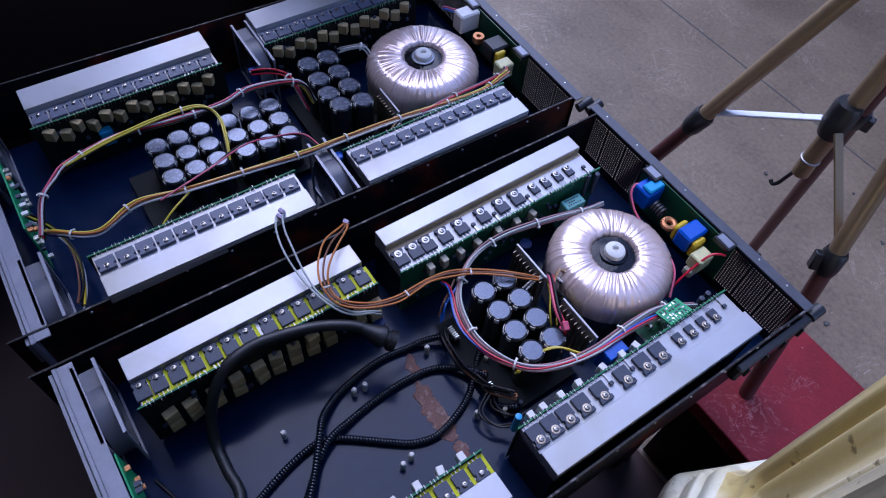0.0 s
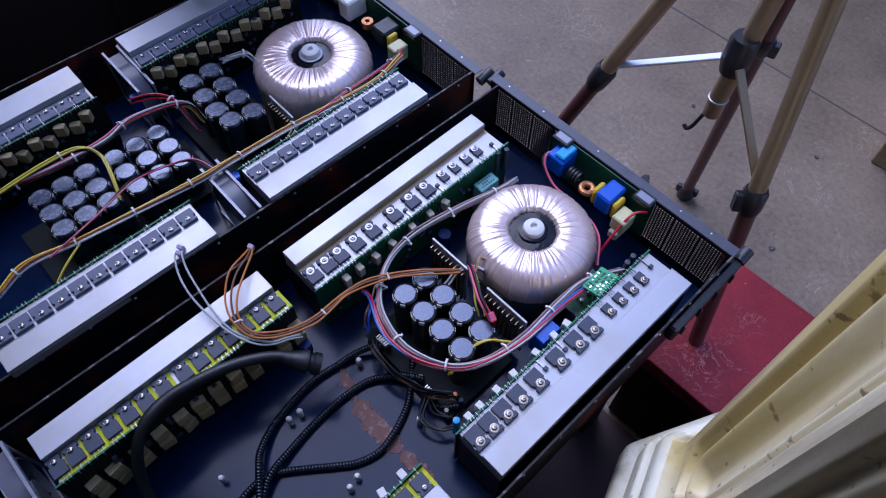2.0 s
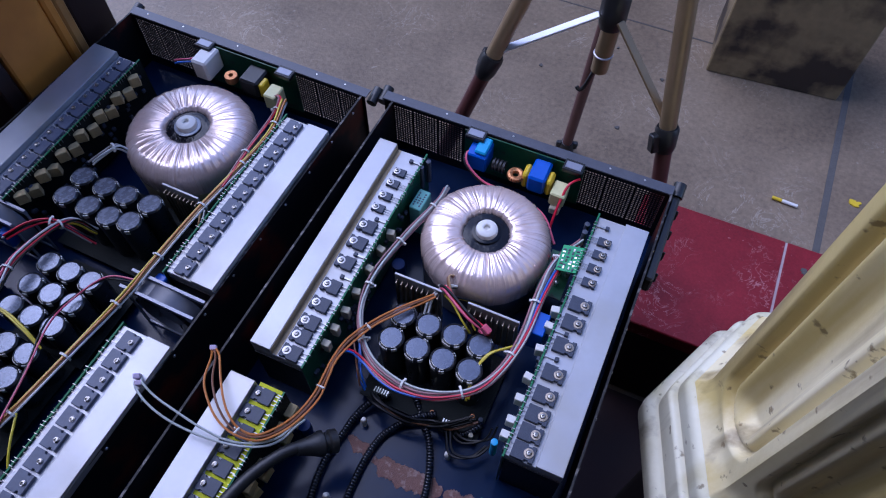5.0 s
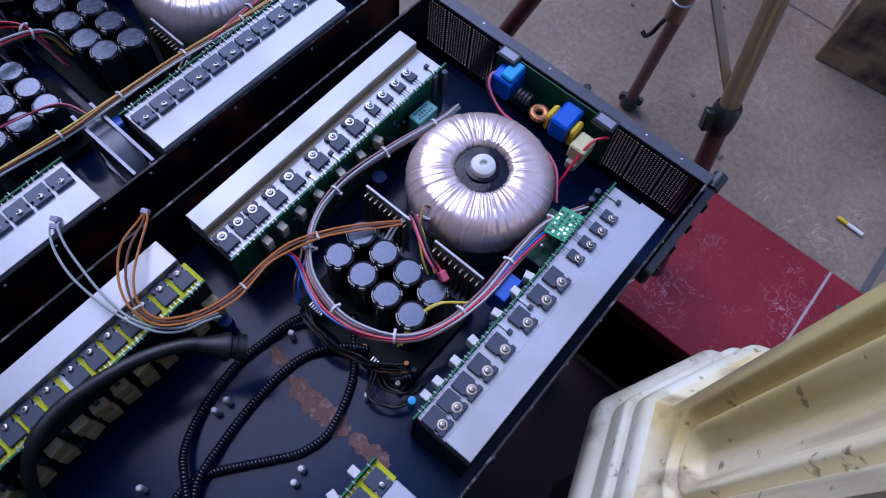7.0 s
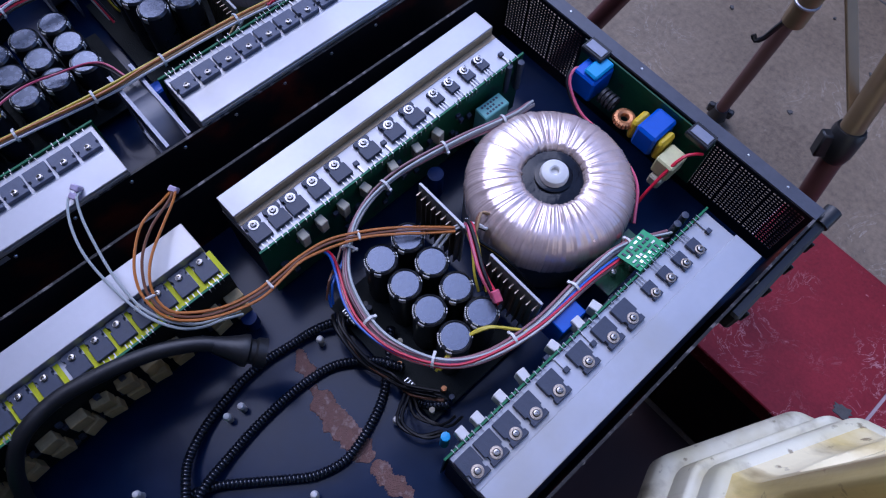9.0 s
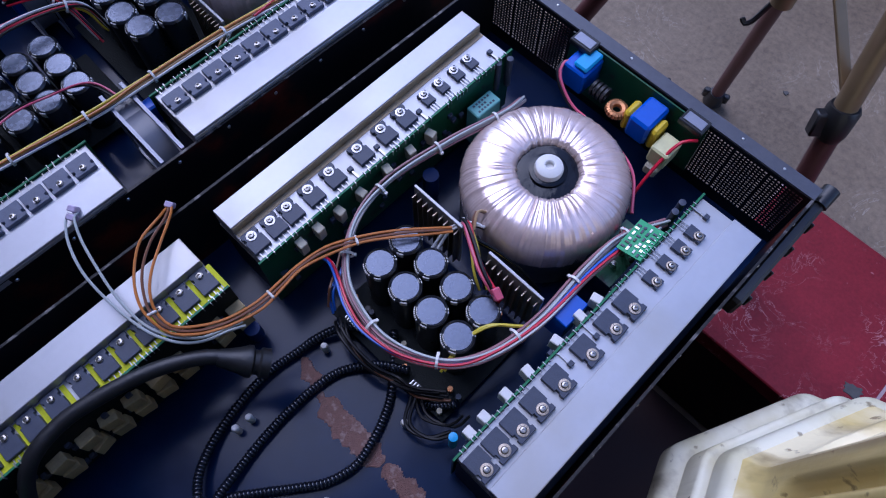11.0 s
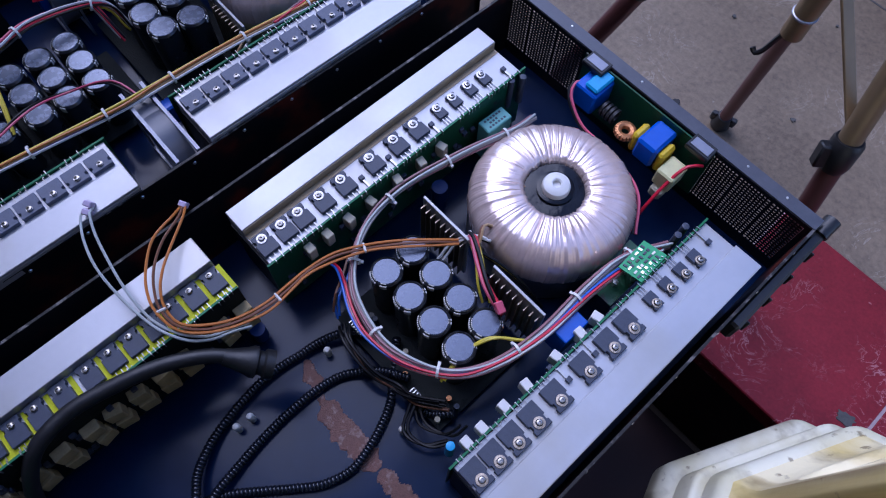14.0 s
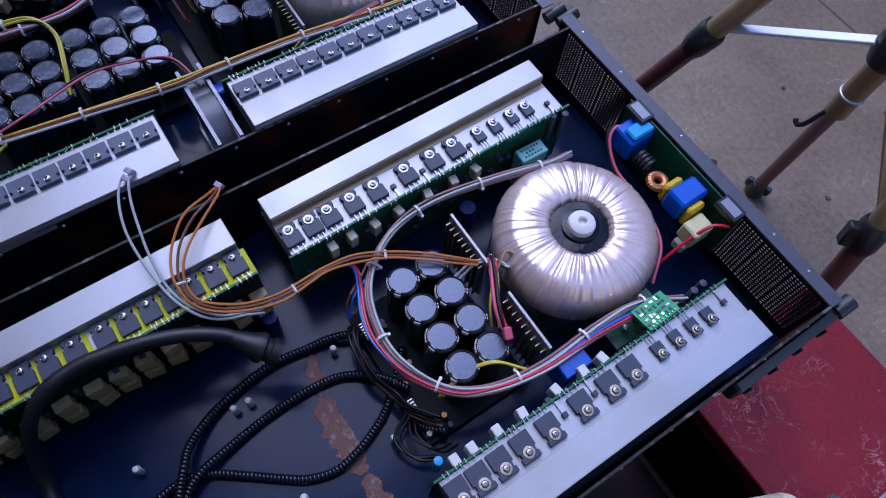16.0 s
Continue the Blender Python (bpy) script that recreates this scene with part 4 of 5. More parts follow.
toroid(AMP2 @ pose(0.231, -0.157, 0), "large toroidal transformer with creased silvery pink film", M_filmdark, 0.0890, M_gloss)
bank = cap_bank(AMP2, [(0.182 + 0.0345 * i, -0.310 - 0.0345 * j) for i in range(4) for j in range(2)], "board with eight black capacitors and two small heat sinks", M_captop, pair=(0.158, 0.320, -0.400, -0.28))
plates(AMP2, 0.148, 0.214, -0.264, bank)
plates(AMP2, 0.250, 0.319, -0.265, bank)
for x, y in ((0.188, -0.391), (0.283, -0.394)):
    bm = boxed(x - 0.010, x + 0.010, y - 0.003, y + 0.003, -0.098, -0.082)
    c = part("connector", bm, M_plastic, bank, "black pin connector")
    pn = bmesh.new()
    for k in range(6):
        box(pn, x - 0.009 + 0.0034 * k, x - 0.0078 + 0.0034 * k, y - 0.006, y + 0.001, -0.082, -0.074)
    part("pins", pn, M_lead, c, "row of bright pins")
for k in range(16):
    x, y = random.uniform(0.16, 0.32), random.choice((-0.388, -0.395, -0.28, -0.29, -0.372))
    part("board_part", lathe([(0, -0.098), (0.003, -0.098), (0.003, -0.088), (0, -0.088)], 8, pose(x, y, 0)), random.choice((M_chip, M_copper, M_resist, M_plastic)), bank)

# mains board on the rear panel
mains = empty("mains_board", "upright green mains board with chokes and a blue relay", "circuit board", AMP2)


def mains_parts(e):
    part("circuit_board", boxed(0.135, 0.318, -0.0046, -0.0028, -0.095, -0.012), M_pcb, e, "upright green circuit board")
    part("relay", boxed(0.152, 0.182, -0.040, -0.0048, -0.05, -0.018, 0.002), M_blue, e, "blue relay")
    part("relay_cap", boxed(0.162, 0.180, -0.036, -0.0048, -0.018, -0.012, 0.002), M_skyblue, e, "light blue relay cap")
    for k in range(4):
        part("coil_turn", lathe([(0.006, -0.0016), (0.0095, -0.0016), (0.0095, 0.0016), (0.006, 0.0016), (0.006, -0.0016)], 14, pose(0.192 + 0.0052 * k, -0.030, -0.034, 0, 90, 0)), M_rubber, e, "black coil turn", True)
    bm = bmesh.new()
    for k in range(20):
        a = 2 * math.pi * k / 20
        lathe([(0.0028, -0.0014), (0.0046, -0.0014), (0.0046, 0.0014), (0.0028, 0.0014), (0.0028, -0.0014)], 8, pose(0.228, -0.036, -0.034) @ pose(0, 0, 0, 0, 0, math.degrees(a)) @ pose(0.0085, 0, 0, 90, 0, 0), bm)
    part("copper_choke", bm, M_copper, e, "small copper-wound ring choke", True)
    part("choke", boxed(0.247, 0.273, -0.044, -0.0048, -0.05, -0.018, 0.003), M_blue, e, "blue choke core")
    for x0 in (0.238, 0.2732):
        part("choke_end", boxed(x0, x0 + 0.0088, -0.040, -0.016, -0.052, -0.022, 0.003), M_yellow, e, "yellow choke end cap")
    part("filter_block", boxed(0.284, 0.306, -0.050, -0.022, -0.055, -0.030, 0.002), M_cream, e, "cream taped filter coil")
    part("filter_core", boxed(0.288, 0.303, -0.055, -0.018, -0.070, -0.055, 0.002), M_resist, e, "yellow coil windings")


mains_parts(mains)
teal = tagged(part("film_capacitor", boxed(-0.0175, 0.0175, -0.009, 0.009, -0.06, 0, 0.0012), M_teal), "teal film capacitor with black markings beside the transformer", "capacitor")
teal.matrix_world = AMP2 @ pose(0.122, -0.134, -0.030, 0, 0, 88)
mk = bmesh.new()
for r_ in range(3):
    for k in range(6):
        if random.random() < 0.8:
            box(mk, -0.012 + 0.0042 * k, -0.0095 + 0.0042 * k, -0.0055 + 0.0045 * r_, -0.0030 + 0.0045 * r_, 0.0, 0.0003)
part("marking", mk, M_chip, teal, "black printed marking")

green = empty("daughter_board", "small bright green daughter board above the heat sink", "circuit board", AMP2 @ pose(0.346, -0.158, -0.003, 0, -14, 2))
part("circuit_board", boxed(-0.0135, 0.0135, -0.020, 0.020, -0.0008, 0.0008), M_pcb_bright, green)
for k in range(24):
    x, y = -0.009 + 0.0056 * (k % 4) + random.uniform(-0.0008, 0.0008), -0.0155 + 0.0058 * (k // 4) + random.uniform(-0.0012, 0.0012)
    w_, l_ = random.choice(((0.0010, 0.0021), (0.0021, 0.0010), (0.0014, 0.0014)))
    part("chip", boxed(x - w_, x + w_, y - l_, y + l_, 0.0008, 0.0018), random.choice((M_chip, M_chip, M_white, M_lead, M_plastic)), green)
for k in range(8):
    part("solder_pin", boxed(0.0105, 0.0125, -0.0155 + 0.0043 * k, -0.0148 + 0.0043 * k, 0.0008, 0.0024), M_pin, green)
low = empty("circuit_board", "lower dark green board with small parts", "circuit board", AMP2)
part("board", boxed(0.318, 0.3525, -0.20, -0.13, -0.040, -0.0385), M_pcb, low)
for k in range(14):
    x, y = random.uniform(0.322, 0.35), random.uniform(-0.196, -0.134)
    part("board_part", lathe([(0, -0.0385), (0.0028, -0.0385), (0.0028, -0.031), (0, -0.0305)], 8, pose(x, y, 0)), random.choice((M_chip, M_lead, WIRE["red"], M_plastic)), low)
blue = tagged(part("relay", boxed(0.330, 0.351, -0.268, -0.236, -0.06, -0.018, 0.001), M_blue), "blue relay on the heat sink board", "relay")
blue.matrix_world = AMP2
can = tagged(part("capacitor", lathe([(0, -0.06), (0.0042, -0.06), (0.0042, -0.018), (0, -0.017)], 14, pose(0.345, -0.412, 0)), M_skyblue, None, "", True), "small light blue capacitor at the end of the board", "capacitor")
can.matrix_world = AMP2
for x, y in ((0.113, -0.085), (0.108, -0.098), (0.350, -0.095), (0.351, -0.108)):
    o = tagged(part("capacitor", lathe([(0, -0.05), (0.0038, -0.05), (0.0038, -0.006), (0, -0.005)], 10, pose(x, y, 0)), M_chip, None, "", True), "small dark capacitor at the end of the board", "capacitor", "small capacitors")
    o.matrix_world = AMP2
bluecan = tagged(part("capacitor", lathe([(0, -0.1), (0.009, -0.1), (0.009, -0.060), (0, -0.059)], 16, pose(0.131, -0.225, 0)), M_navy, None, "", True), "blue round capacitor under the wiring", "capacitor")
bluecan.matrix_world = AMP2
bl2 = tagged(part("capacitor", lathe([(0, -0.1), (0.008, -0.1), (0.008, -0.078), (0, -0.077)], 16, pose(0.120, -0.470, 0)), M_navy, None, "", True), "blue capacitor beside the stripped board", "capacitor")
bl2.matrix_world = AMP2

# white stand-offs left on the floor
st = empty("standoff", "white nylon stand-off on the chassis floor", "standoff", AMP2 @ pose(0.180, -0.546, -0.112), "stand-offs")
part("post", lathe([(0, 0), (0.0036, 0), (0.0030, 0.013), (0.0042, 0.0145), (0.0030, 0.019), (0, 0.021)], 10), M_white, st, "", True)
for x, y in ((0.181, -0.530), (0.180, -0.430), (0.294, -0.426), (0.182, -0.650), (0.294, -0.529), (0.298, -0.544)):
    copy_thing(st, AMP2 @ pose(x, y, -0.112))
well = tagged(part("mounting_boss", lathe([(0, 0.002), (0.006, 0.002), (0.007, 0.008), (0.016, 0.004), (0.021, 0.0)], 24), M_floor_in, None, "", True), "black pressed mounting boss in the chassis floor", "boss")
well.matrix_world = AMP2 @ pose(0.223, -0.769, -0.112)

# wiring of the near amplifier
loom("wire_loom", "wire loom looped round the capacitors, tied with white ties", [(0.150, -0.100, -0.03), (0.150, -0.135, -0.02), (0.133, -0.202, -0.018), (0.123, -0.275, -0.018), (0.133, -0.330, -0.02), (0.164, -0.373, -0.022), (0.201, -0.390, -0.022), (0.247, -0.391, -0.02), (0.293, -0.371, -0.018), (0.316, -0.336, -0.016), (0.327, -0.280, -0.016), (0.327, -0.211, -0.014), (0.330, -0.163, -0.014), (0.350, -0.116, -0.02)],
     ["grey", "pale", "mauve", "white", "mauve", "mauve", "grey"], AMP2, 9, 0.0042)
loom("wire_loom", "blue, red and white wires joining the loom below the capacitors", [(0.128, -0.372, -0.05), (0.143, -0.374, -0.036), (0.162, -0.383, -0.026), (0.192, -0.396, -0.022), (0.223, -0.400, -0.020), (0.262, -0.394, -0.018), (0.301, -0.369, -0.016), (0.322, -0.333, -0.014), (0.333, -0.280, -0.014), (0.333, -0.215, -0.014), (0.338, -0.170, -0.014), (0.350, -0.125, -0.02)], ["white", "red", "blue", "red", "mauve"], AMP2, 0, 0.0030, 0.0014)
strands("wire_loom", "orange and brown wires crossing the heat sink to the transformer", ["orange", "brown", "orange"],
        [(-0.001, -0.449, -0.002, 0.002), (0.012, -0.460, 0.008, 0.005), (0.027, -0.486, 0.013, 0.009), (0.048, -0.507, 0.018, 0.008), (0.067, -0.520, 0.018, 0.006), (0.086, -0.526, 0.016, 0.004), (0.107, -0.523, 0.012, 0.003), (0.123, -0.507, 0.008, 0.0035), (0.135, -0.483, 0.005, 0.004), (0.141, -0.453, 0.002, 0.004), (0.139, -0.425, 0.0, 0.003), (0.137, -0.403, -0.002, 0.003), (0.141, -0.373, -0.006, 0.004), (0.155, -0.342, -0.008, 0.003), (0.174, -0.315, -0.008, 0.004), (0.191, -0.294, -0.009, 0.003), (0.207, -0.271, -0.016, 0.002)], AMP2, 0.0014)
for tie_at, rz_ in (((0.140, -0.440, 0.001), 0), ((0.086, -0.526, 0.016), 75), ((0.152, -0.346, -0.008), -25)):
    tie = tagged(part("cable_tie", boxed(-0.0052, 0.0052, -0.0013, 0.0013, -0.0024, 0.0024, 0.0009), M_white), "white nylon cable tie round orange wires", "cable tie", "cable ties")
    tie.matrix_world = AMP2 @ pose(*tie_at, 0, 0, rz_)
strands("wire_loom", "two pale grey wires hanging over from the far amplifier", ["pale", "pale"],
        [(-0.055, -0.519, 0.004, 0.008), (-0.047, -0.525, 0.010, 0.009), (-0.023, -0.534, 0.013, 0.011), (0.011, -0.540, 0.015, 0.012), (0.045, -0.542, 0.014, 0.008), (0.078, -0.540, 0.012, 0.004), (0.101, -0.534, 0.010, 0.004), (0.118, -0.523, 0.004, 0.004), (0.127, -0.508, -0.006, 0.004), (0.130, -0.490, -0.016, 0.004), (0.130, -0.474, -0.032, 0.004)], AMP2, 0.0014)
for at_, lab in (((-0.002, -0.448, -0.004), "lilac plastic plug on the chassis rim"), ((-0.0585, -0.5155, 0.004), "pale lilac plug on the heat sink"), ((-0.0515, -0.5215, 0.004), "pale lilac plug on the heat sink")):
    pl = tagged(part("plug", boxed(-0.004, 0.004, -0.003, 0.003, -0.004, 0.008, 0.001), M_lilac), lab, "plug")
    pl.matrix_world = AMP2 @ pose(*at_, 20, 10, 30)
loom("red_wire", "red and yellow wires bent between the small heat sinks", [(0.212, -0.258, -0.010), (0.220, -0.262, -0.002), (0.237, -0.273, -0.002), (0.262, -0.287, 0.0), (0.284, -0.293, -0.004), (0.288, -0.292, -0.02), (0.278, -0.284, -0.03)], ["red", "black", "pink", "red"], AMP2, 0, 0.0032, 0.0020)
rp = tagged(part("plug", boxed(-0.006, 0.006, -0.004, 0.004, -0.004, 0.004, 0.001), WIRE["pink"]), "pink-red plastic plug on the red wires", "plug")
rp.matrix_world = AMP2 @ pose(0.286, -0.294, -0.002, 0, 20, -20)
loom("yellow_wire", "yellow and black leads beneath the red wires", [(0.214, -0.256, -0.016), (0.236, -0.268, -0.016), (0.256, -0.284, -0.018), (0.268, -0.289, -0.03)], ["yellow", "black", "yellow", "black"], AMP2, 0, 0.005, 0.0014)
loom("black_wire", "thin black wires behind the front board", [(0.146, -0.806, -0.109), (0.184, -0.793, -0.109), (0.228, -0.784, -0.109), (0.27, -0.80, -0.109)], ["black"], AMP2, 0, 0.0, 0.002)
loom("black_wire", "tangle of dark wires in front of the capacitor board", [(0.182, -0.402, -0.075), (0.20, -0.412, -0.07), (0.235, -0.415, -0.075), (0.262, -0.405, -0.08), (0.285, -0.40, -0.07), (0.31, -0.385, -0.06)], ["black", "black", "black", "black", "brown"], AMP2, 0, 0.007, 0.0017)
loom("yellow_wire", "yellow wire arching beside the capacitors", [(0.296, -0.375, -0.03), (0.292, -0.345, -0.022), (0.300, -0.318, -0.012), (0.318, -0.300, -0.014), (0.328, -0.29, -0.016)], ["yellow", "yellow"], AMP2, 0, 0.002)
loom("white_wire", "white and black leads at the transformer's edge", [(0.206, -0.296, -0.03), (0.205, -0.272, -0.02), (0.216, -0.255, -0.014), (0.226, -0.25, -0.012), (0.222, -0.242, -0.03)], ["white", "white", "black"], AMP2, 1, 0.003)
loom("lead_wire", "black and yellow transformer leads", [(0.228, -0.262, -0.02), (0.25, -0.252, -0.03), (0.275, -0.243, -0.05), (0.30, -0.235, -0.08)], ["black", "yellow", "black"], AMP2, 0, 0.003)
loom("lead_wire", "thin brown transformer lead wires", [(0.222, -0.258, -0.012), (0.214, -0.243, -0.006), (0.218, -0.232, -0.02)], ["tan", "brown"], AMP2, 0, 0.002, 0.0014)
loom("red_wire", "red mains wire bent down from the rear board", [(0.316, -0.016, -0.022), (0.306, -0.030, -0.020), (0.302, -0.046, -0.032), (0.300, -0.075, -0.060), (0.302, -0.100, -0.095)], ["red"], AMP2, 0, 0.0, 0.0019)
loom("pink_wire", "pink wire curving round the transformer", [(0.160, -0.028, -0.022), (0.152, -0.036, -0.02), (0.158, -0.052, -0.026), (0.190, -0.062, -0.04), (0.235, -0.062, -0.045), (0.285, -0.078, -0.045), (0.316, -0.115, -0.05)], ["pink", "black"], AMP2, 0, 0.002, 0.0018)
loom("blue_wire", "blue and brown wire ends by the loom", [(0.136, -0.352, -0.05), (0.150, -0.372, -0.05), (0.160, -0.392, -0.045), (0.170, -0.402, -0.06)], ["blue", "brown", "blue"], AMP2, 0, 0.005, 0.0014)
loom("black_wire", "loose black wires on the chassis floor", [(0.29, -0.402, -0.08), (0.31, -0.41, -0.07), (0.335, -0.40, -0.06), (0.338, -0.385, -0.05)], ["black", "black"], AMP2, 0, 0.004, 0.0014)
loom("black_wire", "black cable loop by the connector", [(0.285, -0.402, -0.08), (0.30, -0.425, -0.085), (0.325, -0.42, -0.085), (0.338, -0.40, -0.08)], ["black", "black"], AMP2, 0, 0.004, 0.0018)

for pts, lab in (([(0.196, -0.388, -0.090), (0.178, -0.405, -0.095), (0.167, -0.428, -0.101), (0.162, -0.454, -0.1055), (0.158, -0.480, -0.1055), (0.158, -0.505, -0.1055), (0.163, -0.537, -0.105), (0.173, -0.570, -0.102), (0.190, -0.597, -0.094), (0.211, -0.613, -0.089), (0.245, -0.638, -0.094), (0.283, -0.669, -0.095), (0.320, -0.697, -0.100)], "black corrugated conduit curling over the chassis floor"),
                 ([(0.262, -0.388, -0.088), (0.241, -0.399, -0.094), (0.225, -0.412, -0.102), (0.209, -0.435, -0.1055), (0.203, -0.463, -0.1055), (0.202, -0.498, -0.1055), (0.205, -0.536, -0.1055), (0.211, -0.570, -0.103), (0.219, -0.600, -0.0965), (0.231, -0.622, -0.099), (0.259, -0.654, -0.1055), (0.284, -0.678, -0.1055), (0.320, -0.712, -0.1055)], "black corrugated conduit crossing the others"),
                 ([(0.222, -0.370, -0.085), (0.230, -0.379, -0.096), (0.246, -0.397, -0.1045), (0.264, -0.417, -0.1055), (0.276, -0.440, -0.1055), (0.285, -0.467, -0.1055), (0.288, -0.490, -0.1055), (0.280, -0.517, -0.1055), (0.264, -0.540, -0.1055), (0.245, -0.564, -0.1055), (0.223, -0.594, -0.1055), (0.214, -0.620, -0.1055), (0.220, -0.660, -0.1055), (0.237, -0.710, -0.1055), (0.252, -0.737, -0.1055), (0.285, -0.775, -0.1055)], "black corrugated conduit bent in a wide loop"),
                 ([(0.270, -0.400, -0.096), (0.292, -0.399, -0.100), (0.305, -0.393, -0.098), (0.320, -0.378, -0.088)], "short black corrugated conduit under the wiring")):
    o = tagged(part("conduit", tube(pts, 0.0038, 12, ridge=0.0012, pitch=0.0038), M_hose, None, "", True), lab, "conduit", "conduits")
    o.matrix_world = AMP2
cord = empty("power_cord", "thick black power cord with a moulded plug", "cable", AMP2)
part("cord", tube([(0.155, -0.502, -0.013), (0.137, -0.522, -0.008), (0.118, -0.558, -0.005), (0.105, -0.603, -0.004), (0.100, -0.640, -0.004), (0.106, -0.675, -0.008), (0.117, -0.700, -0.032), (0.130, -0.718, -0.072), (0.150, -0.726, -0.099), (0.184, -0.728, -0.1045), (0.226, -0.730, -0.1045), (0.290, -0.772, -0.1045)], 0.0072, 12), M_rubber, cord, "", True)
q_ = (Vector((0.177, -0.483, -0.027)) - Vector((0.147, -0.511, -0.011))).to_track_quat("Z", "Y").to_matrix().to_4x4()
part("plug", lathe([(0, 0), (0.0080, 0), (0.0095, 0.008), (0.0125, 0.020), (0.0150, 0.026), (0.0150, 0.030), (0.0115, 0.032), (0.0115, 0.036), (0.0140, 0.038), (0.0140, 0.046), (0, 0.048)], 20, Matrix.Translation((0.147, -0.511, -0.011)) @ q_), M_rubber, cord, "moulded black plug body", True)
fan(AMP2, 0.010, 0.118, -0.815)
fan(AMP2, 0.31, 0.42, -0.815)
fp = empty("front_board", "upright green board behind the front panel", "circuit board", AMP2)
part("circuit_board", boxed(0.134, 0.305, -0.8225, -0.8205, -0.095, -0.014), M_pcb_bright, fp)
for k in range(26):
    x, zz = random.uniform(0.14, 0.30), random.uniform(-0.09, -0.018)
    part("board_part", boxed(x - 0.003, x + 0.003, -0.8205, -0.816 + random.uniform(0, 0.004), zz - 0.002, zz + 0.002), random.choice((M_white, M_chip, M_lead, M_copper)), fp)

# far amplifier, complete
chassis(AMP1, "open black steel amplifier chassis filled with boards and capacitors", False, left=(0.0, -0.030), right=(0.433, 0.424))
BIG1 = [-0.362 + 0.0268 * k for k in range(11)]
for x_out, sd, y0, y1, lab, rg in ((0.004, 1, -0.376, -0.088, "bare aluminium heat sink bar with grey transistors and tan resistors", 0.044), (0.428, -1, -0.376, -0.088, "bare aluminium heat sink bar with a row of grey transistors", 0.033),
                                  (0.010, 1, -0.748, -0.460, "bare aluminium heat sink bar with grey transistors and tan resistors", 0.046), (0.428, -1, -0.748, -0.460, "bare aluminium heat sink bar with a row of grey transistors", 0.033)):
    heatsink(AMP1, x_out, sd, y0, y1, [y0 + 0.014 + 0.0258 * k for k in range(11)], [], lab, washers=True, ridge=rg, ledge=0.038, long=0.0212 if sd < 0 else 0.0225, tr=0.0168 if sd < 0 else 0.0195, ring=0.0026,
             drop=0.004 if sd < 0 else 0.010, wide=0.0117, chip=M_chip_skylit, res=[(y0 + 0.02 + 0.0205 * k, -0.016 - 0.010 * (k % 2)) for k in range(13)] if sd > 0 else [], res_mat=M_tan, screws=True, res_w=0.0080, lean=-38 if sd > 0 else 0, board=M_boardblack if sd > 0 else None)
toroid(AMP1 @ pose(0.230, -0.160, 0), "large toroidal transformer with creased silvery pink film", M_filmlow, 0.0960, M_greydisc)
C1 = [(0.186 + 0.0345 * i + 0.003 * 0, -0.605 + 0.0345 * j) for i in range(3) for j in range(3)]
C2 = [(0.190 + 0.0345 * i, -0.493 + 0.0355 * j) for i in range(3) for j in range(3)]
cap_bank(AMP1, C1, "board with nine black capacitors beneath the wiring", M_captop_s, 0.0165, -0.030)
cap_bank(AMP1, C2, "board with nine black capacitors beside the fan", M_captop_s, 0.0165, -0.030, pair=(0.165, 0.285, -0.515, -0.385))
bank1 = cap_bank(AMP1, [(0.146, -0.331), (0.146, -0.295), (0.186, -0.332), (0.186, -0.296), (0.223, -0.334), (0.222, -0.296), (0.254, -0.329), (0.262, -0.294)], "board with eight tall black capacitors by the transformer", M_captop_s, 0.0172, -0.018, pair=(0.12, 0.30, -0.372, -0.25))
plates(AMP1, 0.262, 0.322, -0.262, bank1)
mains1 = empty("mains_board", "upright green mains board with chokes and a white relay", "circuit board", AMP1)
part("circuit_board", boxed(0.135, 0.318, -0.0046, -0.0028, -0.095, -0.012), M_pcb, mains1)
part("relay", boxed(0.150, 0.178, -0.046, -0.0048, -0.05, -0.012, 0.003), M_white, mains1, "white relay")
part("copper_choke", lathe([(0.004, -0.006), (0.010, -0.006), (0.011, 0), (0.010, 0.006), (0.004, 0.006), (0.004, -0.006)], 20, pose(0.215, -0.034, -0.034)), M_copper, mains1, "copper ring choke", True)
part("choke", boxed(0.235, 0.268, -0.042, -0.0048, -0.05, -0.02, 0.003), M_plastic, mains1, "black choke")
part("choke_end", boxed(0.268, 0.276, -0.038, -0.018, -0.05, -0.024, 0.002), M_yellow, mains1, "yellow choke end cap")
part("filter_block", boxed(0.284, 0.306, -0.050, -0.022, -0.055, -0.026, 0.002), M_cream, mains1, "cream taped filter coil")
loom("wire_loom", "teal, pink and blue wires from the vent to the relay", [(0.100, -0.030, -0.05), (0.118, -0.040, -0.034), (0.140, -0.038, -0.026), (0.152, -0.030, -0.024)], ["pale", "pink", "blue", "pale"], AMP1, 0, 0.004, 0.0015)
fan(AMP1, 0.312, 0.424, -0.403)
fan(AMP1, 0.008, 0.122, -0.392)
fan(AMP1, 0.010, 0.118, -0.815)
fan(AMP1, 0.31, 0.42, -0.815)
fp1 = empty("front_board", "upright green board behind the front panel", "circuit board", AMP1)
part("circuit_board", boxed(0.134, 0.275, -0.8065, -0.8045, -0.095, 0.002), M_pcb_bright, fp1)
for k in range(26):
    x, zz = random.uniform(0.14, 0.27), random.uniform(-0.09, -0.004)
    part("board_part", boxed(x - 0.003, x + 0.003, -0.8045, -0.800 + random.uniform(0, 0.004), zz - 0.002, zz + 0.002), random.choice((M_white, M_chip, M_lead, M_copper)), fp1)
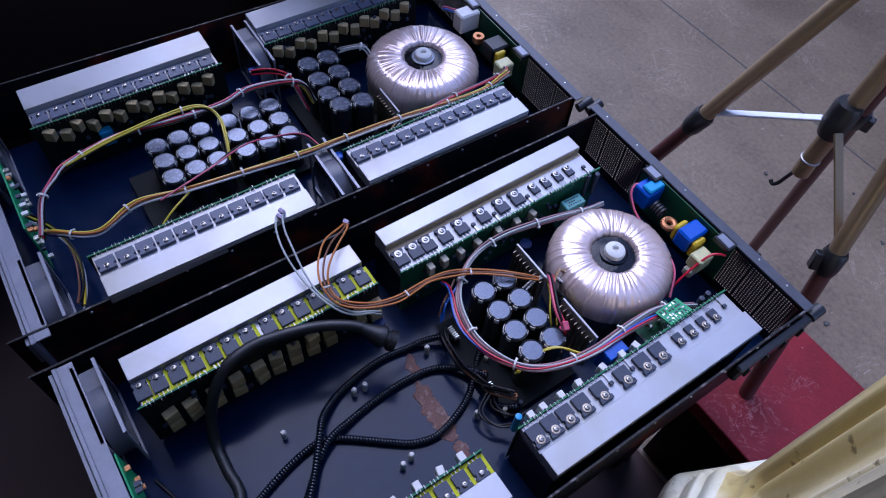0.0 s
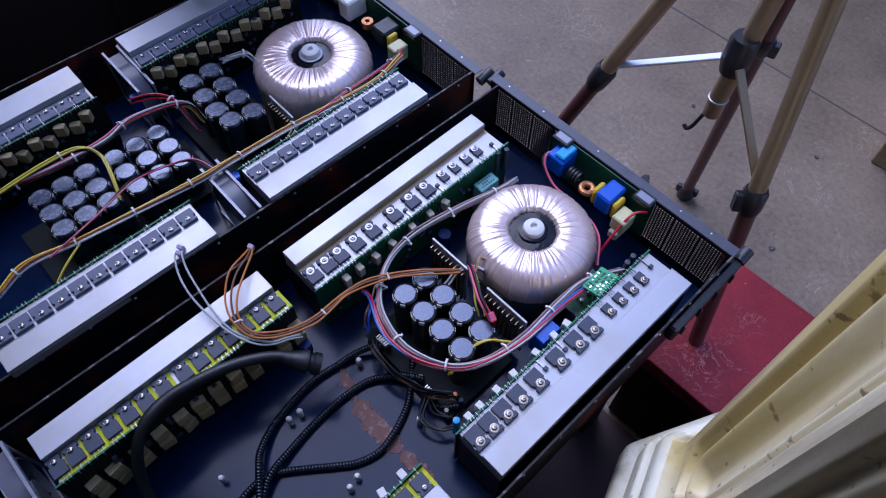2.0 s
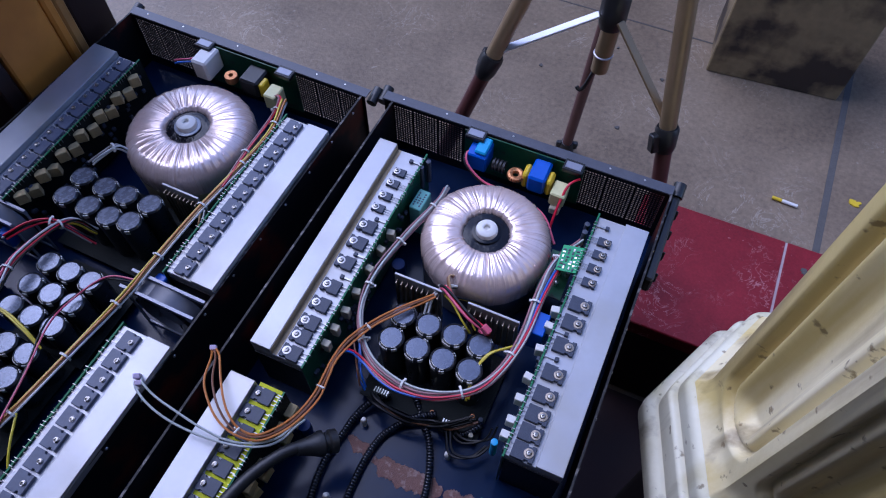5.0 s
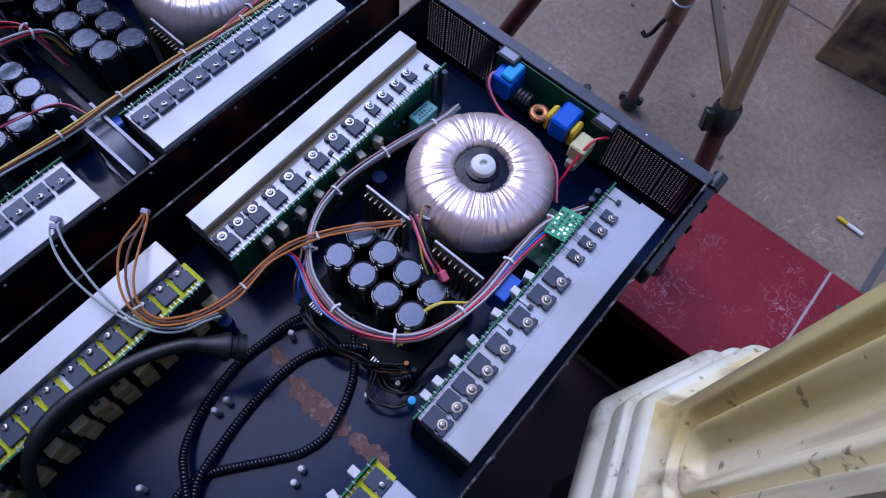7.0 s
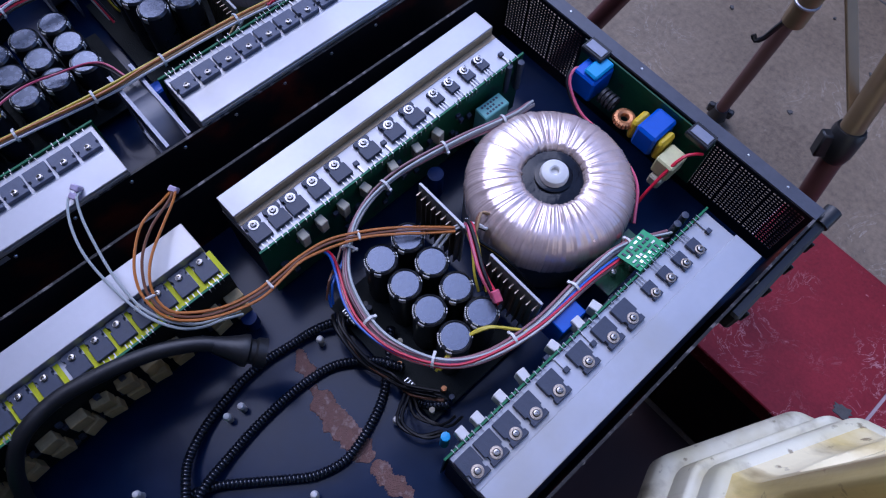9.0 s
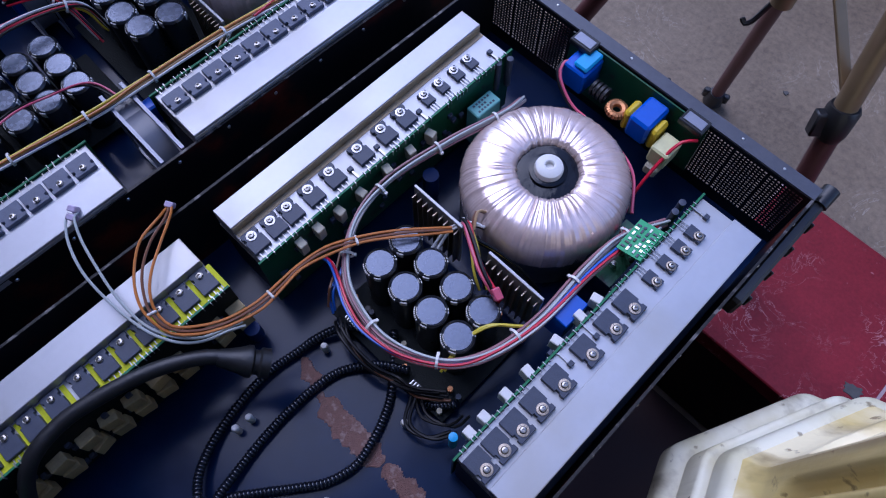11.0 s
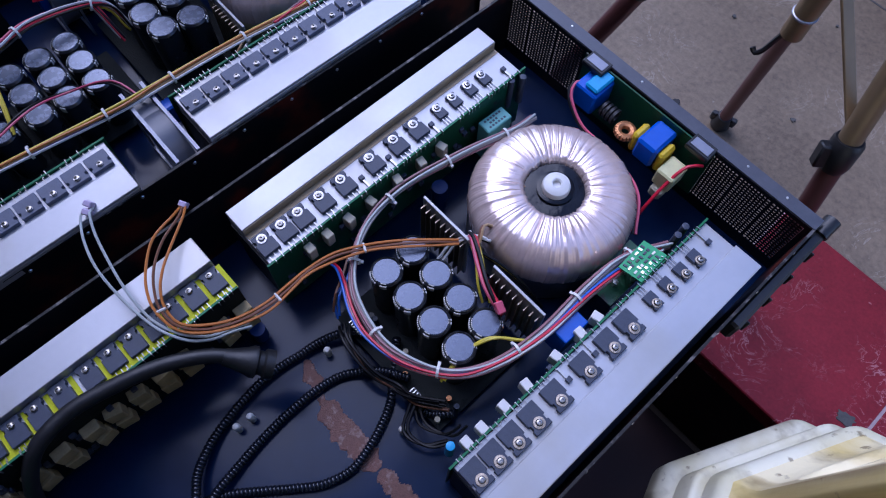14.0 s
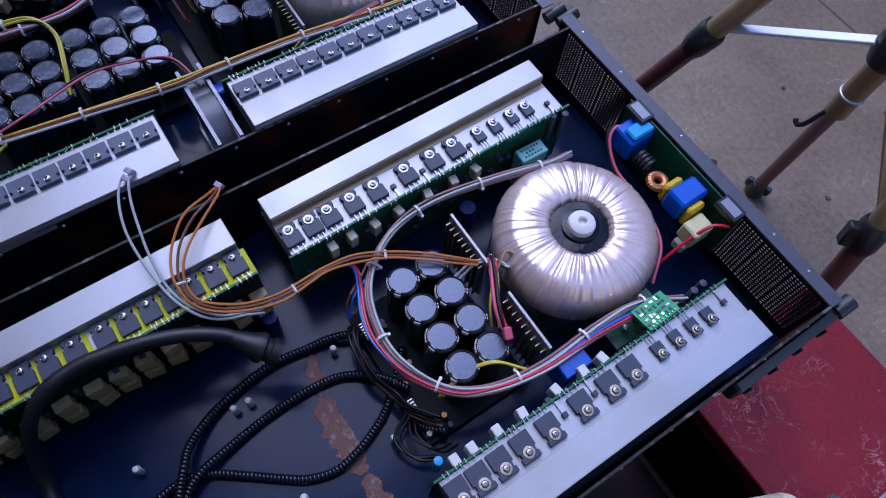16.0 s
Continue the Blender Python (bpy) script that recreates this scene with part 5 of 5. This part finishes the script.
loom("wire_loom", "many-coloured wire loom arching along the far heat sink", [(0.272, -0.795, -0.03), (0.226, -0.775, -0.012), (0.200, -0.75, -0.006), (0.186, -0.725, -0.004), (0.170, -0.650, -0.004), (0.178, -0.569, -0.004), (0.180, -0.496, -0.004), (0.168, -0.439, -0.006), (0.178, -0.365, -0.02), (0.20, -0.35, -0.05)],
     ["red", "white", "pink", "black", "mauve", "yellow", "white", "black"], AMP1, 6, 0.0045)
loom("yellow_wire", "yellow wires looping over the capacitors", [(0.190, -0.73, -0.002), (0.178, -0.66, 0.002), (0.172, -0.58, 0.004), (0.178, -0.525, 0.004), (0.205, -0.508, -0.002), (0.245, -0.515, -0.008), (0.275, -0.525, -0.02)], ["yellow", "yellow", "black"], AMP1, 1, 0.003)
loom("wire_loom", "many-coloured wire loom along the near heat sink", [(0.265, -0.79, -0.03), (0.290, -0.775, -0.012), (0.318, -0.729, -0.008), (0.301, -0.669, -0.004), (0.313, -0.603, -0.004), (0.322, -0.516, -0.004), (0.330, -0.430, -0.006), (0.333, -0.377, -0.006), (0.338, -0.282, -0.006), (0.350, -0.137, -0.006), (0.336, -0.062, -0.006)],
     ["tan", "orange", "yellow", "tan", "brown", "black", "purple", "white"], AMP1, 9, 0.0042)
loom("red_wire", "single red wire lying across the capacitor tops", [(0.318, -0.64, 0.004), (0.300, -0.565, 0.004), (0.272, -0.50, -0.006), (0.262, -0.455, -0.022), (0.290, -0.415, -0.010), (0.330, -0.40, -0.012)], ["pink", "black"], AMP1, 0, 0.0035, 0.0013)
loom("yellow_wire", "yellow wire dropping behind the heat sink board", [(0.318, -0.60, -0.004), (0.336, -0.635, -0.008), (0.350, -0.655, -0.02), (0.352, -0.64, -0.05)], ["yellow"], AMP1, 0, 0.0, 0.0016)
loom("red_wire", "red wires along the transformer edge", [(0.345, -0.235, -0.004), (0.342, -0.17, -0.002), (0.338, -0.10, -0.004), (0.318, -0.05, -0.02), (0.30, -0.04, -0.03)], ["red", "mauve", "grey"], AMP1, 2, 0.0026)
loom("wire_loom", "dark and red wires from the fan to the capacitors", [(0.12, -0.42, -0.02), (0.14, -0.395, -0.012), (0.158, -0.38, -0.012), (0.178, -0.372, -0.02), (0.21, -0.365, -0.05)], ["black", "red", "white", "black", "red"], AMP1, 1, 0.004)
loom("white_wire", "white leads at the transformer's edge", [(0.14, -0.27, -0.02), (0.155, -0.255, -0.01), (0.165, -0.235, -0.01), (0.178, -0.228, -0.03)], ["white", "grey", "white"], AMP1, 1, 0.004)
loom("white_wire", "white leads beside the small heat sink", [(0.33, -0.262, -0.02), (0.338, -0.285, -0.03), (0.34, -0.31, -0.06)], ["white", "tan", "white"], AMP1, 0, 0.004)
loom("wire_loom", "coloured wires behind the front panel", [(0.236, -0.80, -0.02), (0.25, -0.78, -0.05), (0.29, -0.77, -0.07), (0.34, -0.775, -0.07), (0.38, -0.785, -0.06)], ["yellow", "black", "brown", "black", "white"], AMP1, 0, 0.007)
for x, y, zz, mm, lab in ((0.10, -0.66, -0.045, M_skyblue, "light blue capacitor on the heat sink board"), (0.092, -0.405, -0.04, M_blue, "blue plastic plug by the fan"), (0.346, -0.386, -0.02, M_blue, "blue plastic plug by the fan")):
    o = tagged(part("component", boxed(-0.008, 0.008, -0.010, 0.010, -0.03, 0.0, 0.002), mm), lab, "component")
    o.matrix_world = AMP1 @ pose(x, y, zz)

tray = empty("finned_heat_sink", "loose grey finned aluminium heat sink beside the column", "heat sink", pose(0.552, -0.505, Z - 0.124, 0, 0, 14))
part("base", boxed(-0.066, 0.066, -0.05, 0.05, 0, 0.014, 0.001), M_alu_dull, tray)
_fin = part("fin", boxed(-0.0009, 0.0009, -0.05, 0.05, 0.014, 0.072), M_alu_dull, tray)
_fin.matrix_basis = pose(-0.064, 0, 0)
for _k in range(1, 15):
    again(_fin, -0.064 + 0.0091 * _k, 0, 0)
